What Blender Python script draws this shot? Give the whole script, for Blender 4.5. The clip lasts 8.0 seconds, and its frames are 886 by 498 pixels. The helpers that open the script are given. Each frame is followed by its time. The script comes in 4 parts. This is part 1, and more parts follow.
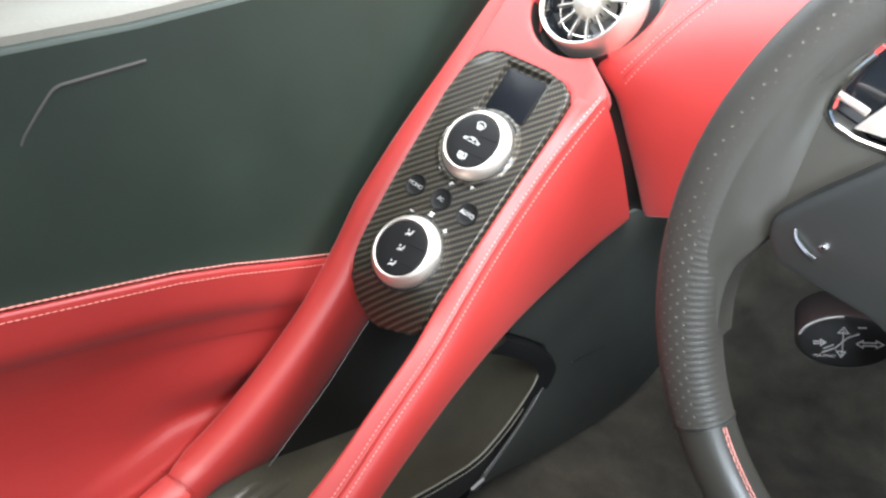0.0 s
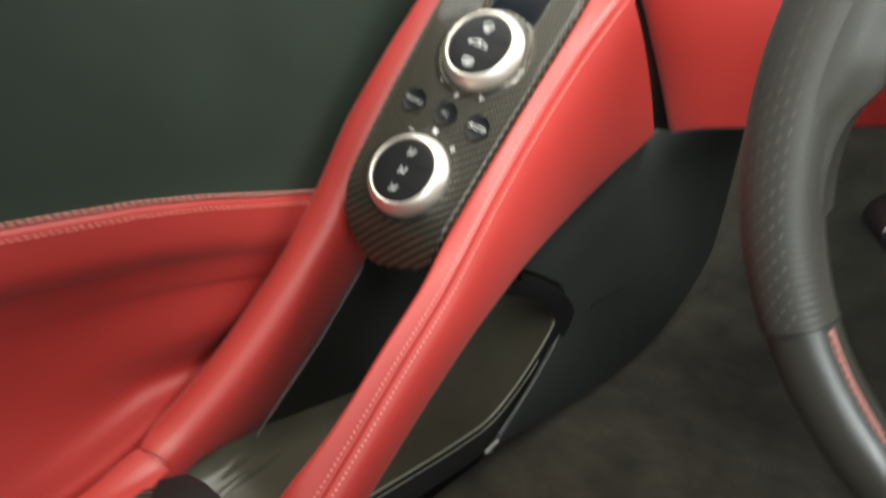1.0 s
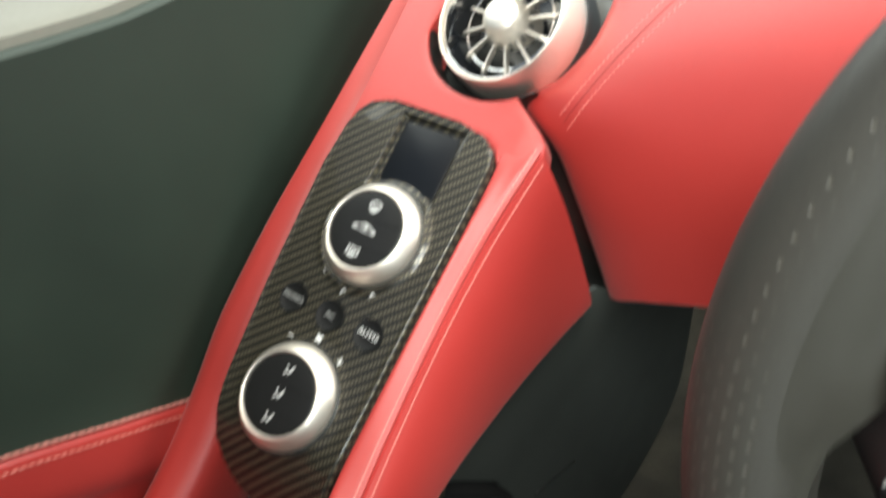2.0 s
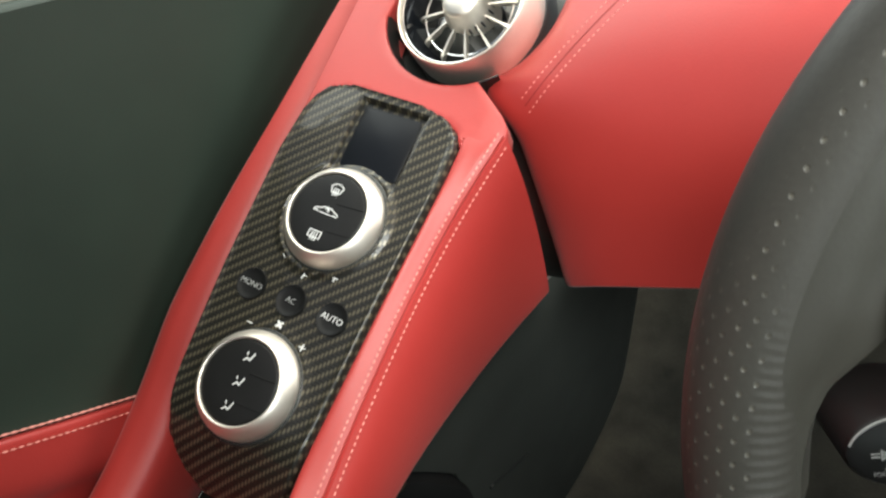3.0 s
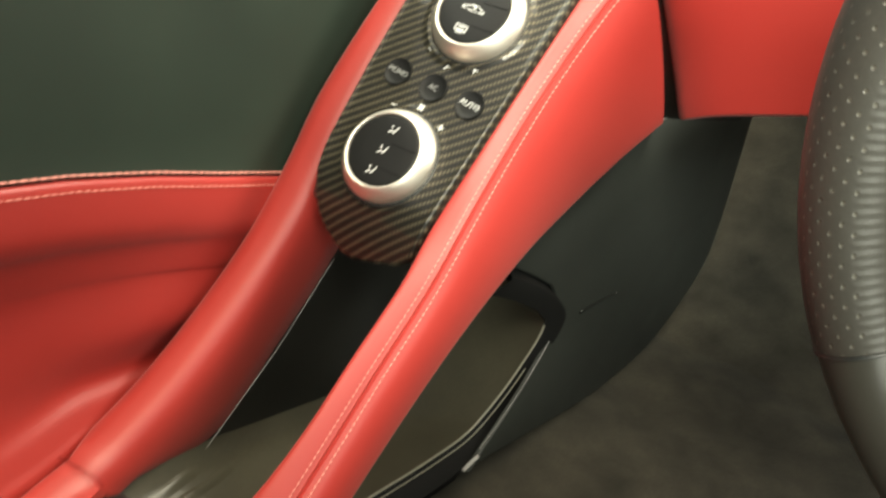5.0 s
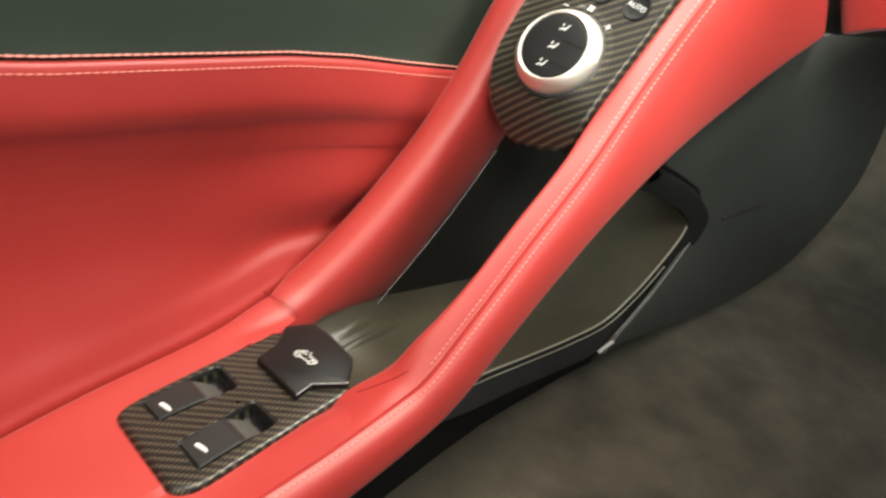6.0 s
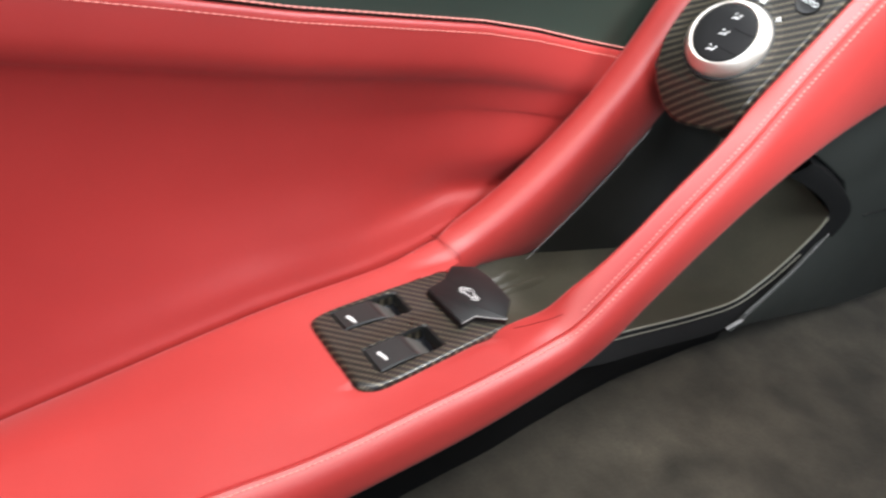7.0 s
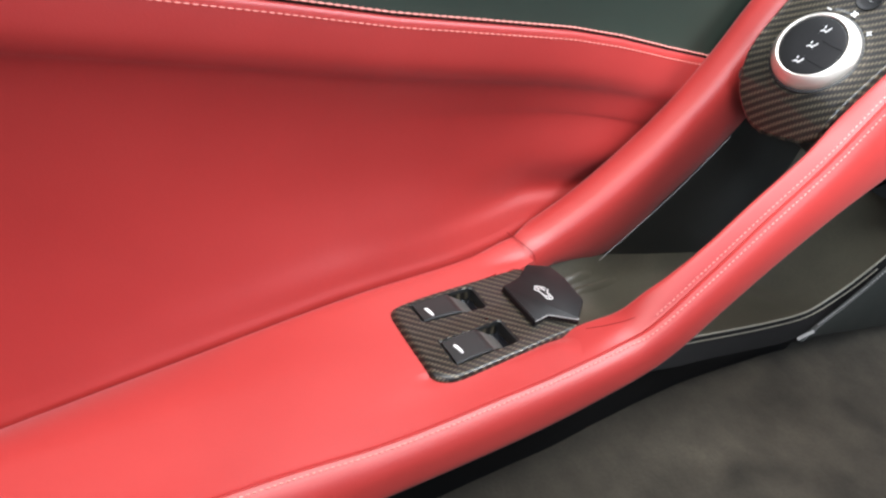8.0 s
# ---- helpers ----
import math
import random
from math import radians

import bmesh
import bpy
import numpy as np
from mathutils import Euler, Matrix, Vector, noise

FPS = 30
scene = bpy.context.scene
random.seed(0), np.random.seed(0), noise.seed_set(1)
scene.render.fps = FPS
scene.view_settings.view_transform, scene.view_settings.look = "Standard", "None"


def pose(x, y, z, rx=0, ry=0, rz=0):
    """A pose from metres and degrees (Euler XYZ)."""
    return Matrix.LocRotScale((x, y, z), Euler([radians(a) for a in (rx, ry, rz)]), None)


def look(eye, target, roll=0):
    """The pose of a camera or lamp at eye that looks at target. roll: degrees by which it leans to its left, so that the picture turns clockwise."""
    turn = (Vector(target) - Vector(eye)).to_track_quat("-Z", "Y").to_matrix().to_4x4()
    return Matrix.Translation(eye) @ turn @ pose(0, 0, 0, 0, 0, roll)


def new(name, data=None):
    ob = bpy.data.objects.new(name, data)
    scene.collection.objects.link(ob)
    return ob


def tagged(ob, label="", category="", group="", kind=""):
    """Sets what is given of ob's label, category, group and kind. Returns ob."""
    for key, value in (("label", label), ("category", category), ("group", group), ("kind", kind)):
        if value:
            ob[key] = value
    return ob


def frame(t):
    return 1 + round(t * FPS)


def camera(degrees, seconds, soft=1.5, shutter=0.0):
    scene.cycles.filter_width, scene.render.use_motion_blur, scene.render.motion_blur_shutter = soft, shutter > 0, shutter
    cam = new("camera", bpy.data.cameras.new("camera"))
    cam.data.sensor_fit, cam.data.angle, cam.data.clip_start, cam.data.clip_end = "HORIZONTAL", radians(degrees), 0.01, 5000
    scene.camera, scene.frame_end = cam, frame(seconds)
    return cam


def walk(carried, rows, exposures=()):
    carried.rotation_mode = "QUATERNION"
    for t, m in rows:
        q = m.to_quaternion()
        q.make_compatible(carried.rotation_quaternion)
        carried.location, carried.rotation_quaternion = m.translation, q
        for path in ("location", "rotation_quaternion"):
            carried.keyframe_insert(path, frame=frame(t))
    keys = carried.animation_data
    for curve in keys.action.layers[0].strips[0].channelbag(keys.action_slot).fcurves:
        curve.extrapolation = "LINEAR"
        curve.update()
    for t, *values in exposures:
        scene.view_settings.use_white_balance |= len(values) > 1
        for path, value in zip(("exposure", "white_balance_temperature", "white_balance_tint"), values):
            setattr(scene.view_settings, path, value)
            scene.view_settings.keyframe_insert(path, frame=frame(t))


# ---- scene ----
from mathutils.bvhtree import BVHTree

cam = camera(57.0, 8.0, soft=2.4, shutter=0.5)
PATH = [
    (0, (0.3257, -0.1523, 0.4285), (0.0615, 0.1959, 0.1857), 4.41),
    (0.5, (0.3116, -0.1539, 0.4195), (0.0521, 0.2031, 0.1846), 4.20),
    (0.8, (0.2981, -0.1561, 0.4072), (0.0465, 0.2058, 0.1713), 3.77),
    (1, (0.2778, -0.1330, 0.3499), (0.0331, 0.2289, 0.1067), 3.51),
    (1.2, (0.2578, -0.1108, 0.3353), (0.0258, 0.2520, 0.0813), 3.56),
    (1.5, (0.2509, -0.0925, 0.3378), (0.0242, 0.2677, 0.0754), 2.08),
    (1.8, (0.2468, -0.0400, 0.3669), (0.0099, 0.3379, 0.1409), 0.10),
    (2, (0.2440, -0.0050, 0.3864), (0.0014, 0.3738, 0.1681), 0.16),
    (2.2, (0.2392, 0.0125, 0.4082), (0.0111, 0.3874, 0.1686), -0.53),
    (3.3, (0.2272, -0.0274, 0.3579), (0.0250, 0.3854, 0.1610), 2.75),
    (3.5, (0.2317, -0.0222, 0.3692), (0.0264, 0.3805, 0.1554), 2.70),
    (4, (0.2317, -0.0353, 0.3600), (0.0325, 0.3641, 0.1345), 4.08),
    (4.5, (0.2339, -0.0653, 0.3388), (0.0215, 0.3215, 0.1037), 5.34),
    (5, (0.2425, -0.0936, 0.3177), (0.0137, 0.2785, 0.0744), 6.42),
    (5.2, (0.2590, -0.1041, 0.3187), (0.0156, 0.2501, 0.0632), 5.91),
    (6.3, (0.2738, -0.1711, 0.3159), (-0.0112, 0.1266, 0.0329), 6.05),
    (6.5, (0.2756, -0.1822, 0.3128), (-0.0170, 0.1095, 0.0313), 6.70),
    (7, (0.2878, -0.2228, 0.3257), (-0.0227, 0.0378, 0.0330), 6.57),
    (7.5, (0.2884, -0.2378, 0.3362), (-0.0341, 0.0002, 0.0374), 6.72),
    (8, (0.2895, -0.2393, 0.3393), (-0.0375, -0.0110, 0.0377), 6.21),
]
EXPOSURES = [
    (0.0, 1.40, 6300, 8), (0.6, 1.12, 6500, 6), (1.0, 0.80, 7000, 3), (1.5, 1.26, 7300, 0), (2.0, 0.66, 6900, 1), (2.2, 0.42, 6700, 2),
    (3.3, 0.44, 7000, 2), (3.5, 0.48, 7000, 2), (4.5, 0.86, 7500, 0), (5.0, 1.18, 8300, -2), (5.2, 1.26, 8300, -1), (6.5, 1.48, 6800, 8), (8.0, 1.56, 6200, 10),
]
walk(cam, [(t, look(eye, target, roll)) for t, eye, target, roll in PATH], EXPOSURES)

# ---------------------------------------------------------------- light
world = bpy.data.worlds.new("sky")
scene.world = world
world.use_nodes = True
wn, wl = world.node_tree.nodes, world.node_tree.links
sky = wn.new("ShaderNodeTexSky")
sky.sky_type = "NISHITA"
sky.sun_disc = False
sky.sun_elevation, sky.sun_rotation = radians(62), radians(170)
sky.dust_density, sky.air_density = 3.0, 1.0
wl.new(sky.outputs["Color"], wn["Background"].inputs["Color"])
wn["Background"].inputs["Strength"].default_value = 0.06
sun = new("sun", bpy.data.lights.new("sun", "SUN"))
sun.data.energy, sun.data.angle, sun.data.color = 1.15, radians(42), (1.0, 0.95, 0.87)
sun.matrix_world = look((0.18, 0.20, 0.96), (0, 0, 0))
# the sky's light in the opening of the door window
pane = new("window_light", bpy.data.lights.new("window_light", "AREA"))
pane.data.shape, pane.data.size, pane.data.size_y = "RECTANGLE", 0.60, 0.36
pane.data.energy, pane.data.color = 2.1, (0.93, 0.97, 1.0)
pane.matrix_world = look((-0.16, 0.36, 0.62), (0.06, 0.0, 0.0))
# the sky's light in the raked opening of the windscreen
screen = new("windscreen_light", bpy.data.lights.new("windscreen_light", "AREA"))
screen.data.shape, screen.data.size, screen.data.size_y = "RECTANGLE", 0.70, 0.16
screen.data.energy, screen.data.color = 4.4, (0.92, 0.96, 1.0)
screen.matrix_world = look((0.58, 0.44, 0.62), (0.50, 0.24, 0.24))
# added overhead fill, kept narrow to brighten the dashboard and wheel
dash_fill = new("dash_fill_light", bpy.data.lights.new("dash_fill_light", "AREA"))
dash_fill.data.shape, dash_fill.data.size, dash_fill.data.size_y, dash_fill.data.spread = "RECTANGLE", 0.60, 0.25, radians(58)
dash_fill.data.energy, dash_fill.data.color = 1.05, (0.95, 0.97, 1.0)
dash_fill.matrix_world = look((0.50, -0.05, 0.62), (0.36, 0.36, 0.31))
# added fill from the passenger's side, kept narrow on wheel and dashboard
side = new("side_fill_light", bpy.data.lights.new("side_fill_light", "AREA"))
side.data.shape, side.data.size, side.data.size_y = "RECTANGLE", 0.50, 0.16
side.data.energy, side.data.color, side.data.spread = 1.2, (0.84, 0.92, 1.0), radians(56)
side.matrix_world = look((0.86, -0.30, 0.42), (0.42, 0.36, 0.33))

# ---------------------------------------------------------------- materials


def nodes_of(name):
    m = bpy.data.materials.new(name)
    m.use_nodes = True
    return m, m.node_tree.nodes, m.node_tree.links, m.node_tree.nodes["Principled BSDF"]


def math_node(n, l, op, a, b=None, c=None):
    k = n.new("ShaderNodeMath")
    k.operation = op
    for i, v in enumerate((a, b, c)):
        if v is None:
            continue
        if isinstance(v, (int, float)):
            k.inputs[i].default_value = v
        else:
            l.new(v, k.inputs[i])
    return k.outputs[0]


def mix_colour(n, l, fac, a, b):
    k = n.new("ShaderNodeMix")
    k.data_type = "RGBA"
    if isinstance(fac, (int, float)):
        k.inputs[0].default_value = fac
    else:
        l.new(fac, k.inputs[0])
    for i, v in ((6, a), (7, b)):
        if isinstance(v, tuple):
            k.inputs[i].default_value = (*v, 1)
        else:
            l.new(v, k.inputs[i])
    return k.outputs[2]


def leather(name, dark, light, rough, grain=900.0, bump=0.10, spec=0.5, sheen=0.0):
    """Grained leather: pebbled relief, slow change of tone, uneven polish."""
    m, n, l, b = nodes_of(name)
    tc = n.new("ShaderNodeTexCoord")
    big = n.new("ShaderNodeTexNoise")
    big.inputs["Scale"].default_value, big.inputs["Detail"].default_value = 9.0, 4.0
    vor = n.new("ShaderNodeTexVoronoi")
    vor.inputs["Scale"].default_value = grain
    fine = n.new("ShaderNodeTexNoise")
    fine.inputs["Scale"].default_value, fine.inputs["Detail"].default_value = grain * 0.4, 3.0
    for k in (big, vor, fine):
        l.new(tc.outputs["Object"], k.inputs["Vector"])
    tone = n.new("ShaderNodeMapRange")
    tone.inputs[1].default_value, tone.inputs[2].default_value = 0.3, 0.7
    l.new(big.outputs[0], tone.inputs[0])
    mixed = math_node(n, l, "MULTIPLY_ADD", fine.outputs[0], 0.35, math_node(n, l, "MULTIPLY", tone.outputs[0], 0.65))
    l.new(mix_colour(n, l, mixed, dark, light), b.inputs["Base Color"])
    l.new(math_node(n, l, "MULTIPLY_ADD", fine.outputs[0], 0.12, rough - 0.06), b.inputs["Roughness"])
    b.inputs["Specular IOR Level"].default_value = spec
    b.inputs["Sheen Weight"].default_value, b.inputs["Sheen Roughness"].default_value = sheen, 0.45
    bp = n.new("ShaderNodeBump")
    bp.inputs["Strength"].default_value, bp.inputs["Distance"].default_value = bump, 0.0003
    l.new(vor.outputs["Distance"], bp.inputs["Height"])
    l.new(bp.outputs[0], b.inputs["Normal"])
    return m


def plain(name, colour, rough, metal=0.0, coat=0.0, scale=400.0, amount=0.12, bump=0.05):
    """A near plain surface with fine mottling, smears in its polish and slight relief."""
    m, n, l, b = nodes_of(name)
    tc = n.new("ShaderNodeTexCoord")
    fine, big = n.new("ShaderNodeTexNoise"), n.new("ShaderNodeTexNoise")
    fine.inputs["Scale"].default_value, big.inputs["Scale"].default_value = scale, 25.0
    for k in (fine, big):
        l.new(tc.outputs["Object"], k.inputs["Vector"])
    lo = tuple(c * (1 - amount) for c in colour)
    hi = tuple(min(1, c * (1 + amount)) for c in colour)
    l.new(mix_colour(n, l, fine.outputs[0], lo, hi), b.inputs["Base Color"])
    l.new(math_node(n, l, "MULTIPLY_ADD", big.outputs[0], 0.16, rough - 0.08), b.inputs["Roughness"])
    b.inputs["Metallic"].default_value = metal
    b.inputs["Coat Weight"].default_value = coat
    b.inputs["Coat Roughness"].default_value = 0.05
    bp = n.new("ShaderNodeBump")
    bp.inputs["Strength"].default_value, bp.inputs["Distance"].default_value = bump, 0.0003
    l.new(fine.outputs[0], bp.inputs["Height"])
    l.new(bp.outputs[0], b.inputs["Normal"])
    return m


def carbon(name, pitch=0.0016):
    """Lacquered two-by-two twill of black carbon tows."""
    m, n, l, b = nodes_of(name)
    tc, sep = n.new("ShaderNodeTexCoord"), n.new("ShaderNodeSeparateXYZ")
    wob = n.new("ShaderNodeTexNoise")
    wob.inputs["Scale"].default_value = 60.0
    l.new(tc.outputs["Object"], wob.inputs["Vector"])
    l.new(tc.outputs["Object"], sep.inputs[0])
    push = math_node(n, l, "MULTIPLY_ADD", wob.outputs[0], 0.0012, -0.0006)
    u = math_node(n, l, "DIVIDE", math_node(n, l, "ADD", sep.outputs[0], push), pitch)
    v = math_node(n, l, "DIVIDE", math_node(n, l, "ADD", sep.outputs[1], push), pitch)
    i, j = math_node(n, l, "FLOOR", u), math_node(n, l, "FLOOR", v)
    step = math_node(n, l, "FLOORED_MODULO", math_node(n, l, "SUBTRACT", i, j), 4.0)
    warp = math_node(n, l, "LESS_THAN", step, 1.5)
    fu = math_node(n, l, "ABSOLUTE", math_node(n, l, "SUBTRACT", math_node(n, l, "FRACT", u), 0.5))
    fv = math_node(n, l, "ABSOLUTE", math_node(n, l, "SUBTRACT", math_node(n, l, "FRACT", v), 0.5))
    across = math_node(n, l, "ADD", math_node(n, l, "MULTIPLY", warp, fu), math_node(n, l, "MULTIPLY", math_node(n, l, "SUBTRACT", 1.0, warp), fv))
    round_ = math_node(n, l, "SUBTRACT", 1.0, math_node(n, l, "MULTIPLY", math_node(n, l, "POWER", across, 2.0), 4.0))
    # each twill float: a short rounded pad, shade painted where it dips under neighbours
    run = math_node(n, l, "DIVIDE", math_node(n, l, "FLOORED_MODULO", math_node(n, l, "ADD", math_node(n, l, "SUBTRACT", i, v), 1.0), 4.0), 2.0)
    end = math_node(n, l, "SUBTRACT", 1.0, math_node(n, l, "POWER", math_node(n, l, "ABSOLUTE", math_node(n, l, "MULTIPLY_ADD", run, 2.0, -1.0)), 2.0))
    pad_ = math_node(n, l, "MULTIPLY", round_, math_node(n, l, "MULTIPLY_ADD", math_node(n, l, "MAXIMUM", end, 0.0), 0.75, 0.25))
    # tow edges darkened and warp paled by colour, for how light strikes the tows
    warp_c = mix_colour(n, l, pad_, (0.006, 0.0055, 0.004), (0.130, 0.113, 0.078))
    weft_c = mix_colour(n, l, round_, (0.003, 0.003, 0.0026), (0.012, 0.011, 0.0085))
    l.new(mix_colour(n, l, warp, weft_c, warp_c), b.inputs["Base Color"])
    l.new(math_node(n, l, "MULTIPLY_ADD", warp, -0.12, 0.42), b.inputs["Roughness"])
    l.new(math_node(n, l, "MULTIPLY", warp, 0.45), b.inputs["Metallic"])
    b.inputs["Specular IOR Level"].default_value = 0.25
    b.inputs["Coat Weight"].default_value, b.inputs["Coat Roughness"].default_value, b.inputs["Coat IOR"].default_value = 0.8, 0.05, 1.38
    bp = n.new("ShaderNodeBump")
    bp.inputs["Strength"].default_value, bp.inputs["Distance"].default_value = 0.35, 0.0003
    l.new(round_, bp.inputs["Height"])
    l.new(bp.outputs[0], b.inputs["Normal"])
    bc = n.new("ShaderNodeBump")
    bc.inputs["Strength"].default_value, bc.inputs["Distance"].default_value = 0.12, 0.001
    l.new(wob.outputs[0], bc.inputs["Height"])
    l.new(bc.outputs[0], b.inputs["Coat Normal"])
    return m


def carpet_material(name):
    m, n, l, b = nodes_of(name)
    tc = n.new("ShaderNodeTexCoord")
    big, fine = n.new("ShaderNodeTexNoise"), n.new("ShaderNodeTexNoise")
    big.inputs["Scale"].default_value, big.inputs["Detail"].default_value, big.inputs["Distortion"].default_value = 24.0, 9.0, 0.2
    fine.inputs["Scale"].default_value, fine.inputs["Detail"].default_value = 420.0, 6.0
    for k in (big, fine):
        l.new(tc.outputs["Object"], k.inputs["Vector"])
    patch = n.new("ShaderNodeMapRange")
    patch.inputs[1].default_value, patch.inputs[2].default_value = 0.2, 0.85
    l.new(big.outputs[0], patch.inputs[0])
    a = mix_colour(n, l, patch.outputs[0], (0.020, 0.0185, 0.0145), (0.094, 0.084, 0.063))
    l.new(mix_colour(n, l, math_node(n, l, "MULTIPLY", fine.outputs[0], 0.5), a, (0.02, 0.018, 0.015)), b.inputs["Base Color"])
    b.inputs["Roughness"].default_value = 0.95
    b.inputs["Specular IOR Level"].default_value = 0.15
    b.inputs["Sheen Weight"].default_value = 0.08
    bp = n.new("ShaderNodeBump")
    bp.inputs["Strength"].default_value, bp.inputs["Distance"].default_value = 0.6, 0.001
    l.new(fine.outputs[0], bp.inputs["Height"])
    l.new(bp.outputs[0], b.inputs["Normal"])
    return m


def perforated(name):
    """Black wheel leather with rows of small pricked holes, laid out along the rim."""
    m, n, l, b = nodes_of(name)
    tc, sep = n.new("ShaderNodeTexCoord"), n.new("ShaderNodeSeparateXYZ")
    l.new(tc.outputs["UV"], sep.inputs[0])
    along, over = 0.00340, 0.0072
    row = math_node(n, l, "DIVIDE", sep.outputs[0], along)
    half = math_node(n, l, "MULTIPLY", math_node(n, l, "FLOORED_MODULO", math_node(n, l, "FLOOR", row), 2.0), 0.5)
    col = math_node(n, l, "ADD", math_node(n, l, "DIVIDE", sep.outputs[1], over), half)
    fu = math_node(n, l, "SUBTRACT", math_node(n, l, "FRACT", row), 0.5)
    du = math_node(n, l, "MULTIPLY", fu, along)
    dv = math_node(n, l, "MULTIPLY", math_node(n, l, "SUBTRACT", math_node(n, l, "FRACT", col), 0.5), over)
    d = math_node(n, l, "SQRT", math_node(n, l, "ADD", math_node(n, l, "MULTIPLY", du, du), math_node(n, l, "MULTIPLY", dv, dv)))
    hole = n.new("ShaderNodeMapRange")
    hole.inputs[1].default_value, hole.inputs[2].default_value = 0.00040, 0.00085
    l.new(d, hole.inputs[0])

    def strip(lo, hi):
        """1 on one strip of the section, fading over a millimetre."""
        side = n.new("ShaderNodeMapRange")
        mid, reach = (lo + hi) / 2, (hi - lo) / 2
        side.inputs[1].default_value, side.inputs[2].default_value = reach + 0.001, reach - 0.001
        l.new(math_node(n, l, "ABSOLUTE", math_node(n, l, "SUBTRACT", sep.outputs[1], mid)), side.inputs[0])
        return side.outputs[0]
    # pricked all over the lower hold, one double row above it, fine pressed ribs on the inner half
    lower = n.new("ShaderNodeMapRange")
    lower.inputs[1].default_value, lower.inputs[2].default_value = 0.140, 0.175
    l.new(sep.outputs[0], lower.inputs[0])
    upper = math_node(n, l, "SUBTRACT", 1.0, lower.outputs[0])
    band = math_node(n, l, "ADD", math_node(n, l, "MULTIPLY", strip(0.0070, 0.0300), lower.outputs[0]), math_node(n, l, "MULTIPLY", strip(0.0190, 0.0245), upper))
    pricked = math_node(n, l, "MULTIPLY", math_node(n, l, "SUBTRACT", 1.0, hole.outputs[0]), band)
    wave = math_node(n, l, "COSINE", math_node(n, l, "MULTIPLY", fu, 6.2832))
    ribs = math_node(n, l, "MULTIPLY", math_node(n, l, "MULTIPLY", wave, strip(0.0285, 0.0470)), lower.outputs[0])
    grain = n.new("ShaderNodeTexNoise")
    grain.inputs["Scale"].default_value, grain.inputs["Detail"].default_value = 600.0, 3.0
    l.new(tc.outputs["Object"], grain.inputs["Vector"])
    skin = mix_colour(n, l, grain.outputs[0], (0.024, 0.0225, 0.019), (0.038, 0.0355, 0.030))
    # holes coloured paler than the skin, standing in for light on their rims
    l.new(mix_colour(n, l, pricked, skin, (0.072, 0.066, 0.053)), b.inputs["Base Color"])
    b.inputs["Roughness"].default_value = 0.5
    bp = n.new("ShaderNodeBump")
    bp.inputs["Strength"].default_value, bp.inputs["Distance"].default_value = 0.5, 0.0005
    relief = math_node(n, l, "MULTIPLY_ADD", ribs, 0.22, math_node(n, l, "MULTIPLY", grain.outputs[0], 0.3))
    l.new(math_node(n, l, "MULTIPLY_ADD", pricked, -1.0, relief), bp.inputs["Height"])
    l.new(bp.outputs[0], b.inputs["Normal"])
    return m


RED = leather("red_leather", (0.350, 0.021, 0.018), (0.430, 0.032, 0.027), 0.46, spec=0.75, sheen=0.10)
RED_DARK = plain("dark_red_seam", (0.22, 0.012, 0.012), 0.6)
RED_THREAD = plain("pale_red_thread", (0.80, 0.32, 0.27), 0.7)
BLACK_LEATHER = leather("black_leather", (0.013, 0.022, 0.016), (0.025, 0.039, 0.028), 0.60, spec=0.32)
WHEEL_LEATHER = leather("wheel_leather", (0.024, 0.023, 0.019), (0.038, 0.036, 0.030), 0.36, 700.0, spec=0.8)
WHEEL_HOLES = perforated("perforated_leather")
TRAY_LEATHER = leather("tray_leather", (0.034, 0.032, 0.024), (0.105, 0.097, 0.068), 0.34)
CARBON = carbon("carbon_twill")
ALU = plain("satin_aluminium", (0.92, 0.85, 0.76), 0.48, metal=1.0, amount=0.04, bump=0.02)
CHROME = plain("bright_metal", (0.80, 0.80, 0.80), 0.12, metal=1.0, amount=0.02, bump=0.0)
BLACK_PLASTIC = plain("black_plastic", (0.014, 0.015, 0.014), 0.40)
SATIN_BLACK = plain("satin_black", (0.009, 0.009, 0.009), 0.42)
GLOSS_BLACK = plain("gloss_black", (0.008, 0.009, 0.011), 0.12, coat=0.6)
DARK_GREY = plain("dark_grey_plastic", (0.027, 0.030, 0.027), 0.5, scale=900.0, bump=0.2)
# paler grey painting the light on switch ramps and the door's moulding line
LIT_GREY = plain("lit_grey", (0.075, 0.072, 0.066), 0.4)
WHITE_PRINT = plain("white_print", (0.78, 0.78, 0.76), 0.5, amount=0.03)
GREY_PRINT = plain("grey_print", (0.35, 0.35, 0.34), 0.5, amount=0.03)
CARPET = carpet_material("brown_black_carpet")
DISPLAY = plain("dead_display", (0.006, 0.007, 0.009), 0.30)
FLOCK = plain("black_flock", (0.005, 0.005, 0.005), 0.8)
BUTTON_BLACK = plain("button_black", (0.006, 0.006, 0.006), 0.45)
for dull in (BUTTON_BLACK, SATIN_BLACK, FLOCK):
    dull.node_tree.nodes["Principled BSDF"].inputs["Specular IOR Level"].default_value = 0.25
DISPLAY.node_tree.nodes["Principled BSDF"].inputs["Specular IOR Level"].default_value = 0.2
RIM_GLINT = plain("rim_glint", (0.26, 0.25, 0.20), 0.4)
OUTER_TRIM = plain("beige_outer_trim", (0.15, 0.145, 0.115), 0.5)

# ---------------------------------------------------------------- mesh helpers


PLACED = {}


